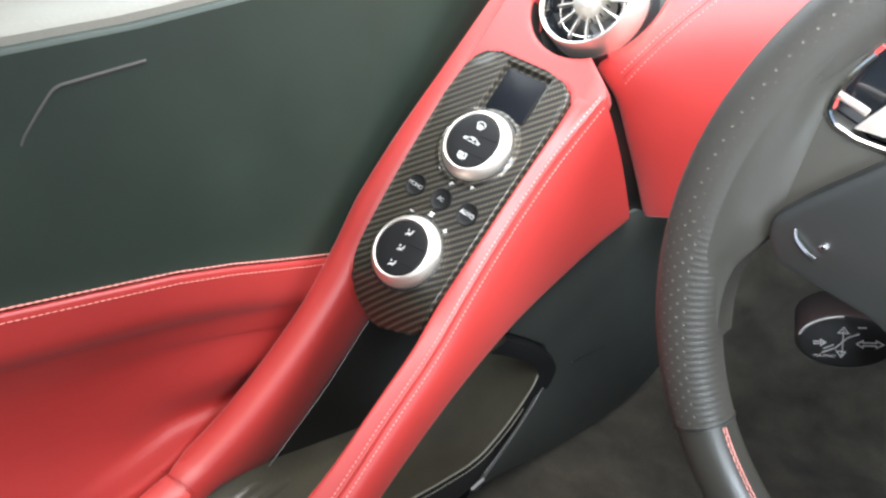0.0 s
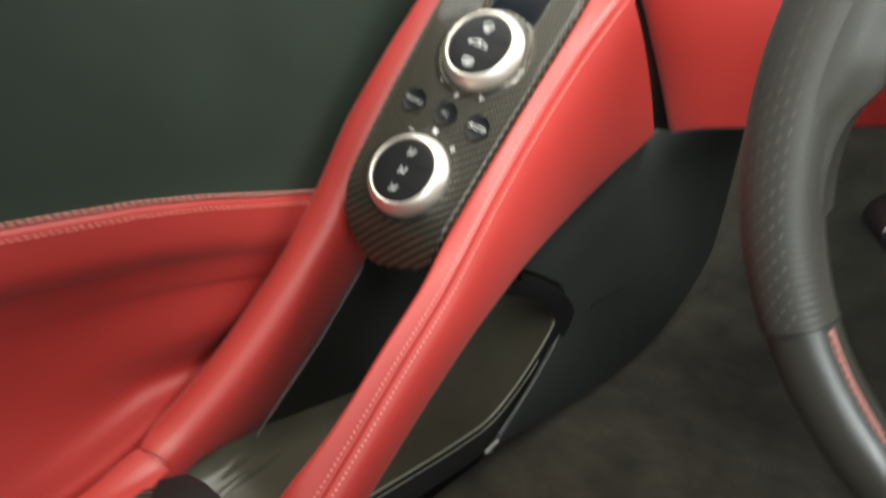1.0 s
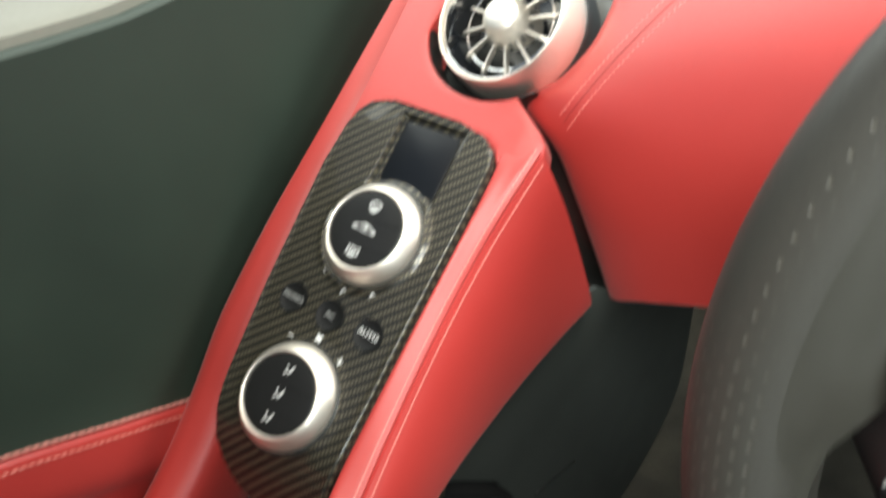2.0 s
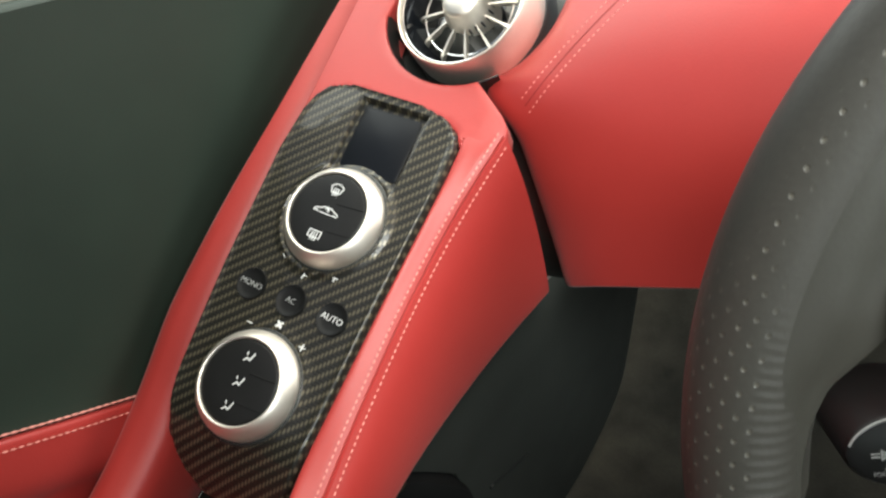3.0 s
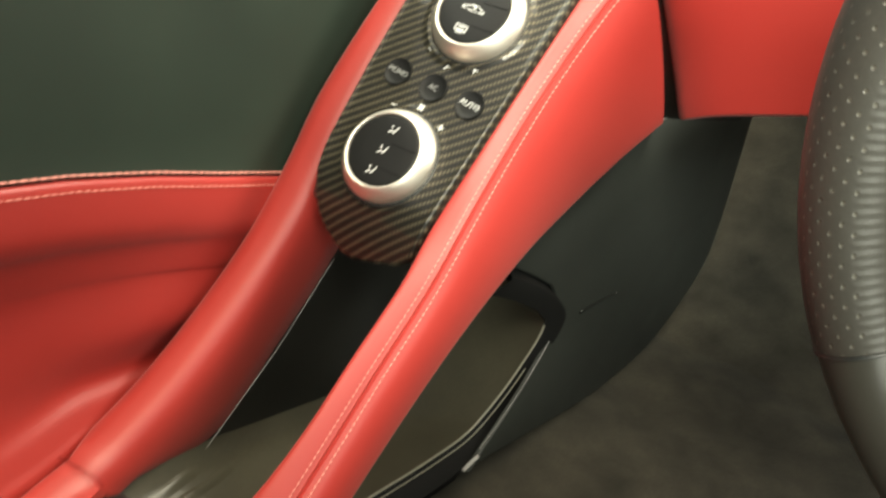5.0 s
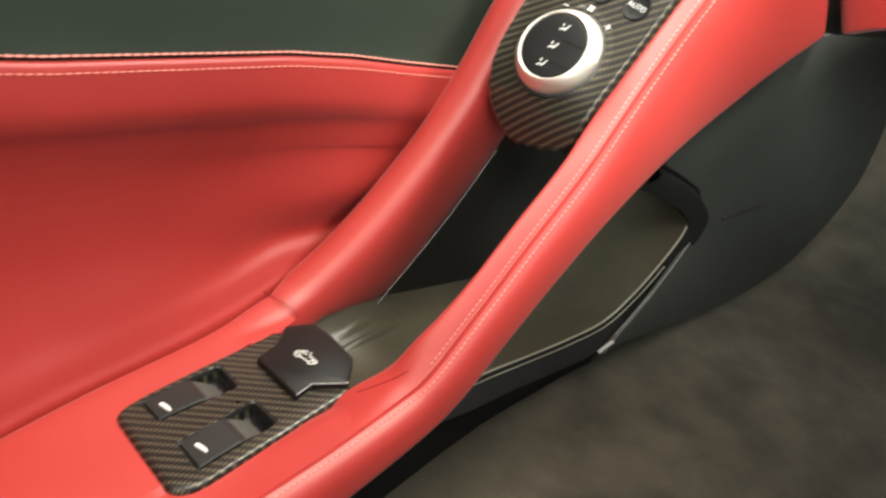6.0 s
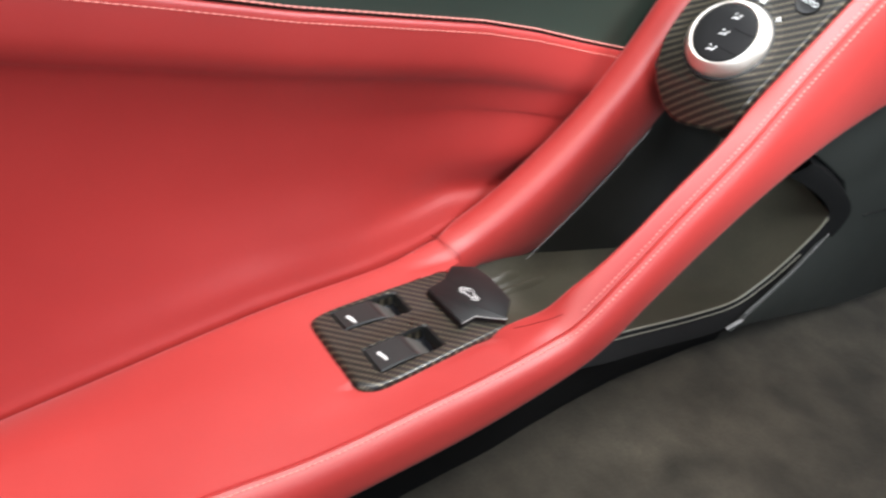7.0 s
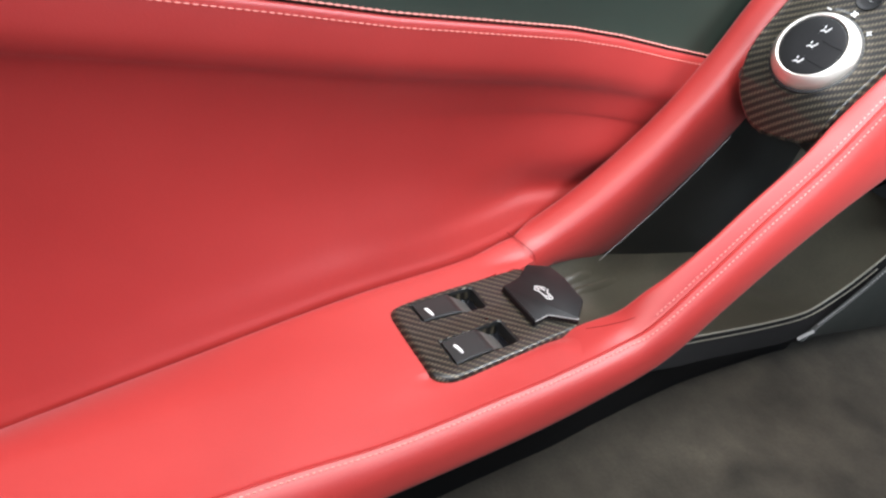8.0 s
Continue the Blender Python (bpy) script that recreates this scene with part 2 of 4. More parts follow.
def part(name, bm, material, parent=None, label="", matrix=None, smooth=True):
    me = bpy.data.meshes.new(name)
    bmesh.ops.recalc_face_normals(bm, faces=bm.faces[:])
    if smooth:
        for f in bm.faces:
            f.smooth = True
    bm.to_mesh(me)
    bm.free()
    me.materials.append(material)
    if smooth:
        me.set_sharp_from_angle(angle=radians(40))
    ob = new(name, me)
    if matrix is not None:
        ob.matrix_world = matrix
    if parent is not None:
        ob.parent = parent
        ob.matrix_parent_inverse = PLACED[parent.name].inverted()
    PLACED[ob.name] = matrix.copy() if matrix is not None else Matrix.Identity(4)
    if label:
        ob["label"] = label
    return ob


def thing(name, place, label, category, group="", kind=""):
    ob = new(name)
    ob.empty_display_size = 0.02
    ob.location = place
    PLACED[ob.name] = Matrix.Translation(place)
    return tagged(ob, label, category, group, kind)


def glide(points, steps):
    """Catmull-Rom curve through points (rows of any width), steps pieces between each two."""
    p = np.array(points, float)
    q = np.vstack([2 * p[0] - p[1], p, 2 * p[-1] - p[-2]])
    out = []
    for i in range(1, len(q) - 2):
        for k in range(steps):
            t = k / steps
            out.append(0.5 * (2 * q[i] + (q[i + 1] - q[i - 1]) * t + (2 * q[i - 1] - 5 * q[i] + 4 * q[i + 1] - q[i + 2]) * t * t
                              + (3 * q[i] - q[i - 1] - 3 * q[i + 1] + q[i + 2]) * t ** 3))
    out.append(p[-1])
    return np.array(out)


def loft(rows, closed=False, caps=False, uv=None):
    """A skin over rows of points; closed joins each row's ends, caps fills the first and last row."""
    bm = bmesh.new()
    vs = [[bm.verts.new(Vector(p)) for p in r] for r in rows]
    layer = bm.loops.layers.uv.new("UVMap") if uv else None
    m = len(rows[0])
    for a in range(len(rows) - 1):
        for b in range(m if closed else m - 1):
            c = (b + 1) % m
            f = bm.faces.new((vs[a][b], vs[a][c], vs[a + 1][c], vs[a + 1][b]))
            if layer:
                for lp, (i, j) in zip(f.loops, ((a, b), (a, b + 1), (a + 1, b + 1), (a + 1, b))):
                    lp[layer].uv = uv(i, j)
    if caps:
        bm.faces.new(vs[0][::-1])
        bm.faces.new(vs[-1])
    return bm


def tube(points, radius, sides=8, flat=1.0, closed=False):
    """A round cord along points."""
    p = [Vector(v) for v in points]
    rows = []
    ref = Vector((0.3, 0.2, 0.93))
    for i, v in enumerate(p):
        a = p[i - 1] if (i or closed) else p[0]
        b = p[(i + 1) % len(p)] if (i < len(p) - 1 or closed) else p[-1]
        t = (b - a).normalized()
        s = t.cross(ref).normalized()
        n = s.cross(t)
        rows.append([v + s * math.cos(k / sides * math.tau) * radius + n * math.sin(k / sides * math.tau) * radius * flat for k in range(sides)])
    if closed:
        rows.append(rows[0])
    return loft(rows, closed=True, caps=not closed)


def lathe(profile, turns=64, axis=None):
    """profile: rows of (radius, height); spun round z."""
    bm = bmesh.new()
    rings = []
    for r, z in profile:
        if r < 1e-6:
            rings.append([bm.verts.new((0, 0, z))])
        else:
            rings.append([bm.verts.new((r * math.cos(k / turns * math.tau), r * math.sin(k / turns * math.tau), z)) for k in range(turns)])
    for a, b in zip(rings, rings[1:]):
        for k in range(turns):
            c = (k + 1) % turns
            if len(a) == 1:
                bm.faces.new((a[0], b[k], b[c]))
            elif len(b) == 1:
                bm.faces.new((a[k], a[c], b[0]))
            else:
                bm.faces.new((a[k], a[c], b[c], b[k]))
    return bm


def slab(outline, low, high, bevel=0.0):
    """A flat piece with the given outline (x, y), from low to high, its upper edge rounded by bevel."""
    bm = bmesh.new()
    c = Vector((sum(p[0] for p in outline) / len(outline), sum(p[1] for p in outline) / len(outline)))
    levels = [(low, 0.0), (high - bevel, 0.0), (high - bevel * 0.3, bevel * 0.3), (high, bevel)] if bevel else [(low, 0.0), (high, 0.0)]
    n = len(outline)
    rings = []
    for z, inset in levels:
        ring = []
        for k in range(n):
            a, p, b = Vector(outline[k - 1]), Vector(outline[k]), Vector(outline[(k + 1) % n])
            d1, d2 = (p - a).normalized(), (b - p).normalized()
            nrm = Vector((-(d1.y + d2.y), d1.x + d2.x))
            nrm = nrm.normalized() if nrm.length > 1e-9 else Vector((0, 0))
            if nrm.dot(c - p) < 0 and n < 9:
                nrm = -nrm
            q = p + nrm * inset * sign_of(outline)
            ring.append(bm.verts.new((q.x, q.y, z)))
        rings.append(ring)
    for a, b in zip(rings, rings[1:]):
        for k in range(n):
            bm.faces.new((a[k], a[(k + 1) % n], b[(k + 1) % n], b[k]))
    bm.faces.new(rings[0][::-1])
    bm.faces.new(rings[-1])
    return bm


def sign_of(outline):
    area = sum(a[0] * b[1] - b[0] * a[1] for a, b in zip(outline, outline[1:] + outline[:1]))
    return 1.0 if area > 0 or len(outline) < 9 else -1.0


def rounded(points, radius, steps=5):
    """A closed outline with its corners rounded; always counter-clockwise."""
    pts = [Vector(p) for p in points]
    if sum(a.x * b.y - b.x * a.y for a, b in zip(pts, pts[1:] + pts[:1])) < 0:
        pts.reverse()
    out = []
    for k, p in enumerate(pts):
        a, b = pts[k - 1], pts[(k + 1) % len(pts)]
        r = radius[k] if isinstance(radius, (list, tuple)) else radius
        ra, rb = min(r, (a - p).length * 0.45), min(r, (b - p).length * 0.45)
        s, e = p + (a - p).normalized() * ra, p + (b - p).normalized() * rb
        for i in range(steps + 1):
            t = i / steps
            q = s * (1 - t) ** 2 + p * 2 * t * (1 - t) + e * t * t
            out.append((q.x, q.y))
    return out


def strokes(lines, width, low, high):
    """Printed line work: each polyline a thin raised ribbon."""
    bm = bmesh.new()
    for line in lines:
        p = [Vector(v) for v in line]
        loop = (p[0] - p[-1]).length < 1e-6
        if loop:
            p = p[:-1]
        n = len(p)
        ring = []
        for k, q in enumerate(p):
            a = p[k - 1] if (k or loop) else q
            b = p[(k + 1) % n] if (k < n - 1 or loop) else q
            d1 = (q - a).normalized() if (q - a).length else (b - q).normalized()
            d2 = (b - q).normalized() if (b - q).length else d1
            m = Vector((-(d1.y + d2.y), d1.x + d2.x))
            m = m.normalized() if m.length > 1e-6 else Vector((-d1.y, d1.x))
            w = width / 2 / max(0.45, abs(m.dot(Vector((-d1.y, d1.x)))))
            end = (d1 * width * .3 if k == n - 1 else d1 * -width * .3 if k == 0 else Vector((0, 0))) if not loop else Vector((0, 0))
            l, r = q + end + m * w, q + end - m * w
            ring.append([bm.verts.new((l.x, l.y, low)), bm.verts.new((l.x, l.y, high)), bm.verts.new((r.x, r.y, high)), bm.verts.new((r.x, r.y, low))])
        for k in range(n if loop else n - 1):
            a, b = ring[k], ring[(k + 1) % n]
            for c in range(4):
                bm.faces.new((a[c], a[(c + 1) % 4], b[(c + 1) % 4], b[c]))
        if not loop:
            bm.faces.new(ring[0][::-1])
            bm.faces.new(ring[-1])
    return bm


def lettering(name, text, size, material, parent, matrix, label=""):
    cu = bpy.data.curves.new(name, "FONT")
    cu.body, cu.size, cu.align_x, cu.align_y, cu.extrude = text, size, "CENTER", "CENTER", 0.0001
    cu.resolution_u, cu.offset = 3, -.012 * size
    tmp = new("lettering_source", cu)
    bpy.context.view_layer.update()
    me = bpy.data.meshes.new_from_object(tmp.evaluated_get(bpy.context.evaluated_depsgraph_get()))
    bpy.data.objects.remove(tmp)
    bm = bmesh.new()
    bm.from_mesh(me)
    return part(name, bm, material, parent, label, matrix, smooth=False)


def stitches(points, material, parent, name="stitching", length=0.0030, gap=0.0016, radius=0.00042, label=""):
    """A row of single thread stitches along points, joined into one piece of thread work."""
    p = np.array(points, float)
    seg = np.linalg.norm(np.diff(p, axis=0), axis=1)
    s = np.r_[0, np.cumsum(seg)]
    verts, faces = [], []
    at = 0.0
    while at + length < s[-1]:
        ends = [np.array([np.interp(x, s, p[:, k]) for k in range(3)]) for x in (at, at + length / 2, at + length)]
        t = Vector(ends[2] - ends[0]).normalized()
        side = t.cross(Vector((0.3, 0.2, 0.93))).normalized()
        up = side.cross(t)
        base = len(verts)
        for w, e in zip((0.55, 1.0, 0.55), ends):
            for k in range(5):
                verts.append(Vector(e) + (side * math.cos(k / 5 * math.tau) + up * math.sin(k / 5 * math.tau)) * radius * w)
        for r in range(2):
            for k in range(5):
                a, b = base + r * 5 + k, base + r * 5 + (k + 1) % 5
                faces.append((a, b, b + 5, a + 5))
        faces.append(tuple(base + k for k in range(5)))
        faces.append(tuple(base + 10 + k for k in range(5)))
        at += length + gap
    me = bpy.data.meshes.new(name)
    me.from_pydata([tuple(v) for v in verts], [], faces)
    bm = bmesh.new()
    bm.from_mesh(me)
    return part(name, bm, material, parent, label)


# ---------------------------------------------------------------- the plan
# Control pod: its own frame, x across, y up the slope, z out of the panel.
POD_O = Vector((0.0031, 0.2314, 0.1457))
POD_Y = Vector((0.106, 0.664, 0.740)).normalized()
POD_Z = Vector((0.039, -0.747, 0.664)).normalized()
POD_X = POD_Y.cross(POD_Z).normalized()
POD_Z = POD_X.cross(POD_Y)
POD = Matrix((POD_X, POD_Y, POD_Z)).transposed().to_4x4()
POD.translation = POD_O


def P(u, v, w=0.0):
    return POD @ Vector((u, v, w))


def rest_z(y):
    """Height of the armrest's top."""
    return -0.060 * y - 0.0015


# top stitch line of the inboard rail, and the lower edge of its driver's side
STITCH = [(.050, -.40, .026), (.0515, -.176, .009), (.0560, -.096, .0045), (.0560, -.025, .0035), (.0556, .016, .0032), (.0552, .062, .0065),
          (.0570, .084, .0145), (.057, .117, .038), (.057, .157, .069), (.0575, .199, .101), (.058, .239, .140), (.0615, .277, .180),
          (.068, .310, .216), (.080, .340, .254)]
EDGE = [(.068, -.40, .000), (.069, -.18, -.017), (.070, -.098, -.019), (.070, -.022, -.020), (.0695, .025, -.018), (.0690, .073, -.012),
        (.069, .100, -.002), (.068, .135, .019), (.068, .176, .045), (.069, .222, .072), (.0705, .275, .096), (.0765, .322, .117),
        (.086, .352, .137), (.097, .381, .156)]
# height of the inboard crest over the stitch line
CREST = [.0, .0, .0, .0005, .001, .003, .005, .006, .006, .0055, .006, .0065, .0065, .004]
# top of the outboard rail, and how deep its inner face reaches
LEFT = [(-.0565, .0712, -.0012, .012), (-.057, .076, .0006, .015), (-.058, .095, .006, .032), (-.058, .128, .022, .056), (-.058, .170, .050, .053),
        (-.058, .208, .082, .054), (-.057, .235, .115, .055), (-.056, .262, .153, .050), (-.0510, .300, .202, .045), (-.0450, .345, .254, .045),
        (-.039, .395, .310, .045), (-.034, .440, .360, .045)]
# top edge of the red door card
TRIM = [(-.42, .260), (-.25, .222), (-.10, .187), (-.03, .170), (.05, .154), (.10, .144), (.145, .132), (.192, .117), (.232, .105), (.30, .084), (.36, .063)]
CREASE = [(-.058, -.42, -.040), (-.060, -.267, -.020), (-.060, -.177, -.010), (-.060, -.068, .000), (-.064, .016, -.003), (-.0705, .055, -.005), (-.0745, .080, -.004), (-.0760, .092, -.003)]


def trim_z(y):
    return float(np.interp(y, [a for a, _ in TRIM], [b for _, b in TRIM]))


# ---------------------------------------------------------------- floor and shell
def build_floor():
    rows = []
    for y in np.linspace(-0.9, 1.3, 90):
        row = []
        for x in np.linspace(-0.12, 1.3, 60):
            z = -0.106 + 0.003 * noise.noise((x * 14, y * 14, 0)) + 0.0015 * noise.noise((x * 50, y * 50, 3))
            row.append((x, y, z))
        rows.append(row)
    ob = part("floor", loft(rows), CARPET)
    tagged(ob, "worn brown-black carpet on the car floor", "carpet", kind="structure")


def build_shell():
    for name, pts, label in (
        ("wall_rear", [(-.35, -.9, -.2), (1.3, -.9, -.2), (1.3, -.9, .5), (-.35, -.9, .5)], "dark trimmed rear wall of the cabin"),
        ("wall_right", [(1.3, -.9, -.2), (1.3, 1.3, -.2), (1.3, 1.3, .45), (1.3, -.9, .45)], "dark trimmed far side of the cabin"),
        ("wall_front", [(-.35, 1.3, -.2), (1.3, 1.3, -.2), (1.3, 1.3, .3), (-.35, 1.3, .3)], "dark bulkhead below the windscreen"),
    ):
        bm = bmesh.new()
        n = Vector((0, 0.02, 0)) if "right" not in name else Vector((0.02, 0, 0))
        a = [bm.verts.new(Vector(p)) for p in pts]
        b = [bm.verts.new(Vector(p) + n) for p in pts]
        bm.faces.new(a)
        bm.faces.new(b[::-1])
        for k in range(4):
            bm.faces.new((a[k], a[(k + 1) % 4], b[(k + 1) % 4], b[k]))
        tagged(part(name, bm, BLACK_LEATHER, smooth=False), label, "wall", kind="structure")


build_floor()
build_shell()


# ---------------------------------------------------------------- door
def door_profile(y):
    """Red door card at y, from the trim edge down to the armrest."""
    t = trim_z(y)
    k = min(1.0, max(0.0, (0.28 - y) / 0.26))
    k = k * k * (3 - 2 * k)
    foot = float(np.interp(y, [c[1] for c in CREASE] + [.2, .3], [c[2] for c in CREASE] + [-.02, -.03]))
    fx = float(np.interp(y, [c[1] for c in CREASE] + [.2], [c[0] for c in CREASE] + [-.078]))
    h = t - foot
    ctrl = [(-.0835, t + .0008), (-.0808, t + .0004), (-.0795, t - .003), (-.0785, t - .014), (-.0785, t - .026), (-.0798 - .002 * k, t - .034), (-.082 - .0065 * k, t - .042),
            (-.083 - .010 * k, t - .058), (-.0835 - .011 * k, t - .45 * h), (-.0825 - .0085 * k, t - .65 * h), (min(fx - .0185, -.081), t - .83 * h),
            (fx - .0125, foot + .014), (fx - .0085, foot + .0045), (fx - .0050, foot - .003), (fx - .0045, foot - .018)]
    return glide(ctrl, 4)


def build_door():
    door = thing("door", (-0.08, 0.0, -0.15), "car door card of red leather under a black leather upper panel", "car door")
    ys = np.linspace(-.42, .36, 90)
    rows = []
    for y in ys:
        rows.append([(x, y, z) for x, z in door_profile(y)])
    part("lower_panel", loft(rows), RED, door, "scooped red leather door card")
    # black upper panel, leaning outward above the trim edge
    rows = []

    def sill_z(y):
        return float(np.interp(y, [-.42, .02, .10, .197, .241, .275, .60], [.306, .303, .305, .3125, .317, .324, .39]))
    for y in np.linspace(-.42, .60, 70):
        t = trim_z(y)
        top = sill_z(y)
        row = [(-.0865, y, t - .012), (-.0840, y, t + .0008), (-.0825, y, t + .0028), (-.0830, y, t + .006)]
        for s in np.linspace(.06, 1, 14):
            row.append((-.0835 - .0065 * s, y, t + .006 + (top - .008 - t) * s))
        row += [(-.0915, y, top - .0005), (-.096, y, top), (-.104, y, top - .001)]
        rows.append(row)
    part("upper_panel", loft(rows), BLACK_LEATHER, door, "black leather upper door panel")
    rows = [[(-.098, y, sill_z(y) - .006), (-.100, y, sill_z(y) + .004), (-.106, y, sill_z(y) + .008), (-.20, y, sill_z(y) + .008), (-.22, y, sill_z(y) - .06)] for y in np.linspace(-.5, .6, 40)]
    part("outer_sill", loft(rows), OUTER_TRIM, door, "pale painted sill of the door window")
    # thread along both sides of the trim edge
    line = [(-.0812, y, trim_z(y) + .0036) for y in np.linspace(-.42, .30, 160)]
    stitches(line, RED_THREAD, door, length=.0042, gap=.0006, radius=.0007, label="red twisted edge stitching")
    line = [(-.0782, y, trim_z(y) - .0036) for y in np.linspace(-.42, .30, 160)]
    stitches(line, RED_THREAD, door, length=.0030, gap=.0012, radius=.0004, label="pale red stitching")
    # embossed crease, the light along it put in as a paler grey
    line = glide([(-.0882, .023, .254), (-.0884, .027, .260), (-.0888, .042, .2765), (-.0889, .048, .2805), (-.0889, .056, .2815), (-.0889, .101, .2850)], 6)
    part("moulded_line", tube(line, .0009, 6), LIT_GREY, door, "raised moulding line on the black panel, its light edge painted grey")
    line = glide([(-.0882, .023, .254), (-.0880, .026, .2475), (-.0879, .034, .2455), (-.0879, .048, .2460), (-.0880, .062, .2480)], 6)
    part("moulded_line", tube(line, .0005, 6), BLACK_LEATHER, door, "faint lower edge of the moulding")
    return door


door = build_door()


def frame_at(p, i):
    a, b = Vector(p[max(i - 1, 0)][:3]), Vector(p[min(i + 1, len(p) - 1)][:3])
    t = (b - a).normalized()
    n = Vector((1, 0, 0)).cross(t).normalized()
    return t, n


def flare(y):
    """The inboard rail's inner half widens where it grows out of the pad."""
    return float(np.interp(y, [.050, .060, .068, .078, .090, .105, .118, .135], [2.45, 2.30, 2.08, 1.80, 1.54, 1.26, 1.10, 1.0]))


def sink(y):
    """How far that widened half still lies down on the pad: 1 at the pad, 0 on the free rail."""
    k = min(1.0, max(0.0, (.096 - y) / .052))
    return k * k * (3 - 2 * k)


def build_arm():
    arm = thing("armrest", (0.0, 0.0, -0.03), "red leather armrest with two rails rising to the dash", "armrest")
    # inboard rail
    top = glide([(*s, *e, c) for s, e, c in zip(STITCH, EDGE, CREST)], 6)
    rows, row_l, row_r = [], [], []
    for i, r in enumerate(top):
        s, e, c = Vector(r[:3]), Vector(r[3:6]), r[6]
        t, n = frame_at(top, i)
        bx = (e - s)
        flat = Vector((1, 0, 0))
        loc = POD.inverted() @ s
        f = min(1.0, max(0.0, (loc.y + .055) / .05))
        f = f * f * (3 - 2 * f)
        lip = P(float(np.interp(loc.y, [-.05, .06, .129, .16], [.0420, .0422, .0432, .0425])), loc.y, -.0026)
        loose = min(1.0, max(0.0, (loc.y - .1535) / .006))
        lip = lip + POD_Z * (.0005 - .0018 * loose)
        wide = flare(s.y)
        under = min(1.0, max(0.0, (s.y - .034) / .014))
        drop = n * -(max(0.0, s.z + c - rest_z(s.y) - .001 + .006 * (1 - under)) * sink(s.y))
        low = (s + flat * -.0150 * wide + n * (-.012 + c) + drop).lerp(lip - n * .014, f)
        g = min(1.0, max(0.0, (s.y - .055) / .030))
        g = g * g * (3 - 2 * g)
        sunk = n * (-.0013 + .0017 * min(1.0, max(0.0, (s.y - .048) / .020)))
        shoulder = (s + flat * -.0136 * wide + n * (-.0002 - .0036 * g + c * 1.05) + sunk + drop).lerp(lip - n * .0045, f)
        crest = (s + flat * -.0108 * wide + n * (.0001 + c * 1.20) + sunk + drop * .72).lerp(lip + flat * .0008 - n * .0008, f)
        inner = (s + flat * (-.0056 - .0035 * (wide - 1)) + n * (.0005 + c * .72) + sunk + drop * .16).lerp(s.lerp(lip, .52) + n * (.0010 - .0020 * loose), f)
        side = bx.cross(t).normalized()
        if side.x < 0:
            side = -side
        m = (n + side).normalized()
        ctrl = [low, shoulder, crest, inner, s + m * .0006, s + bx * .20 + side * .0050, s + bx * .48 + side * .0058, s + bx * .78 + side * .0036, e + side * .0004,
                e - n * .005 + flat * -.0035]
        sec = glide(ctrl, 5)
        sec = [Vector(v) for v in sec]
        # sewn groove down the middle of the top
        k0 = 20
        a, b = (sec[k0 - 1] - sec[k0]).normalized(), (sec[k0 + 1] - sec[k0]).normalized()
        mid = sec[k0]
        sec[k0:k0 + 1] = [mid + a * .0011 + m * .0001, mid + a * .0004 - m * .0006, mid - m * .0011, mid + b * .0004 - m * .0006, mid + b * .0011 + m * .0001]
        back, ahead = [mid] + sec[k0 - 1::-1], [mid] + sec[k0 + 5:]

        def along(pts, want):
            for p, w in zip(pts, pts[1:]):
                d = (w - p).length
                if d >= want:
                    return p.lerp(w, want / d)
                want -= d
            return pts[-1]
        left, right = along(back, .0036), along(ahead, .0036)
        q = [s + flat * -.0135 + n * -.030] + sec + [e + flat * -.010 - n * .009, s + flat * -.008 + n * -.040 + (bx * .3)]
        rows.append(q)
        if s.y > .086:
            row_l.append(left + (m * .6 + n * .4) * .0006)
        row_r.append(right + (m * .6 + side * .4) * .0005)
    rail = part("inboard_rail", loft(rows, closed=True, caps=True), RED, arm)
    stitches(row_l, RED_THREAD, arm, length=.0019, gap=.0014, radius=.00046, label="pale red top stitching")
    stitches(row_r, RED_THREAD, arm, length=.0019, gap=.0014, radius=.00046, label="pale red top stitching")
    # outboard rail
    top = glide(LEFT, 6)
    rows = []
    for i, r in enumerate(top):
        y, z, dep = r[1], r[2], r[3]
        t, n = frame_at(top, i)
        o = Vector((0, y, z))
        x0 = r[0]
        g = min(1.0, max(0.3, (y - .02) / .07)) * float(np.interp(y, [.262, .300, .345, .395, .440], [1, .84, .62, .40, .28]))

        def at(x, d):
            return Vector((x, 0, 0)) + o + n * d
        rows.append([at(x0 - .0235 * g, -dep - .004), at(x0 - .0235 * g, -.008), at(x0 - .0205 * g, -.0015), at(x0 - .017 * g, .0012), at(x0 - .010 * g, .0014 * g), at(x0 - .003, .0), at(x0 + .002, -.0016),
                     at(x0 + .0055, -.006), at(x0 + .0075, -.013), at(x0 + .008, -.022), at(x0 + .0072, -.022 - (dep - .022) * .5 if dep > .03 else -.024), at(x0 + .005, -max(dep, .026)), at(x0 + .003, -max(dep, .026) - .003)])
    part("outboard_rail", loft(rows, closed=True, caps=True), RED, arm)
    # flat pad
    c = glide(CREASE, 24)
    st = glide([(*s,) for s in STITCH[:9]], 8)
    rows = []
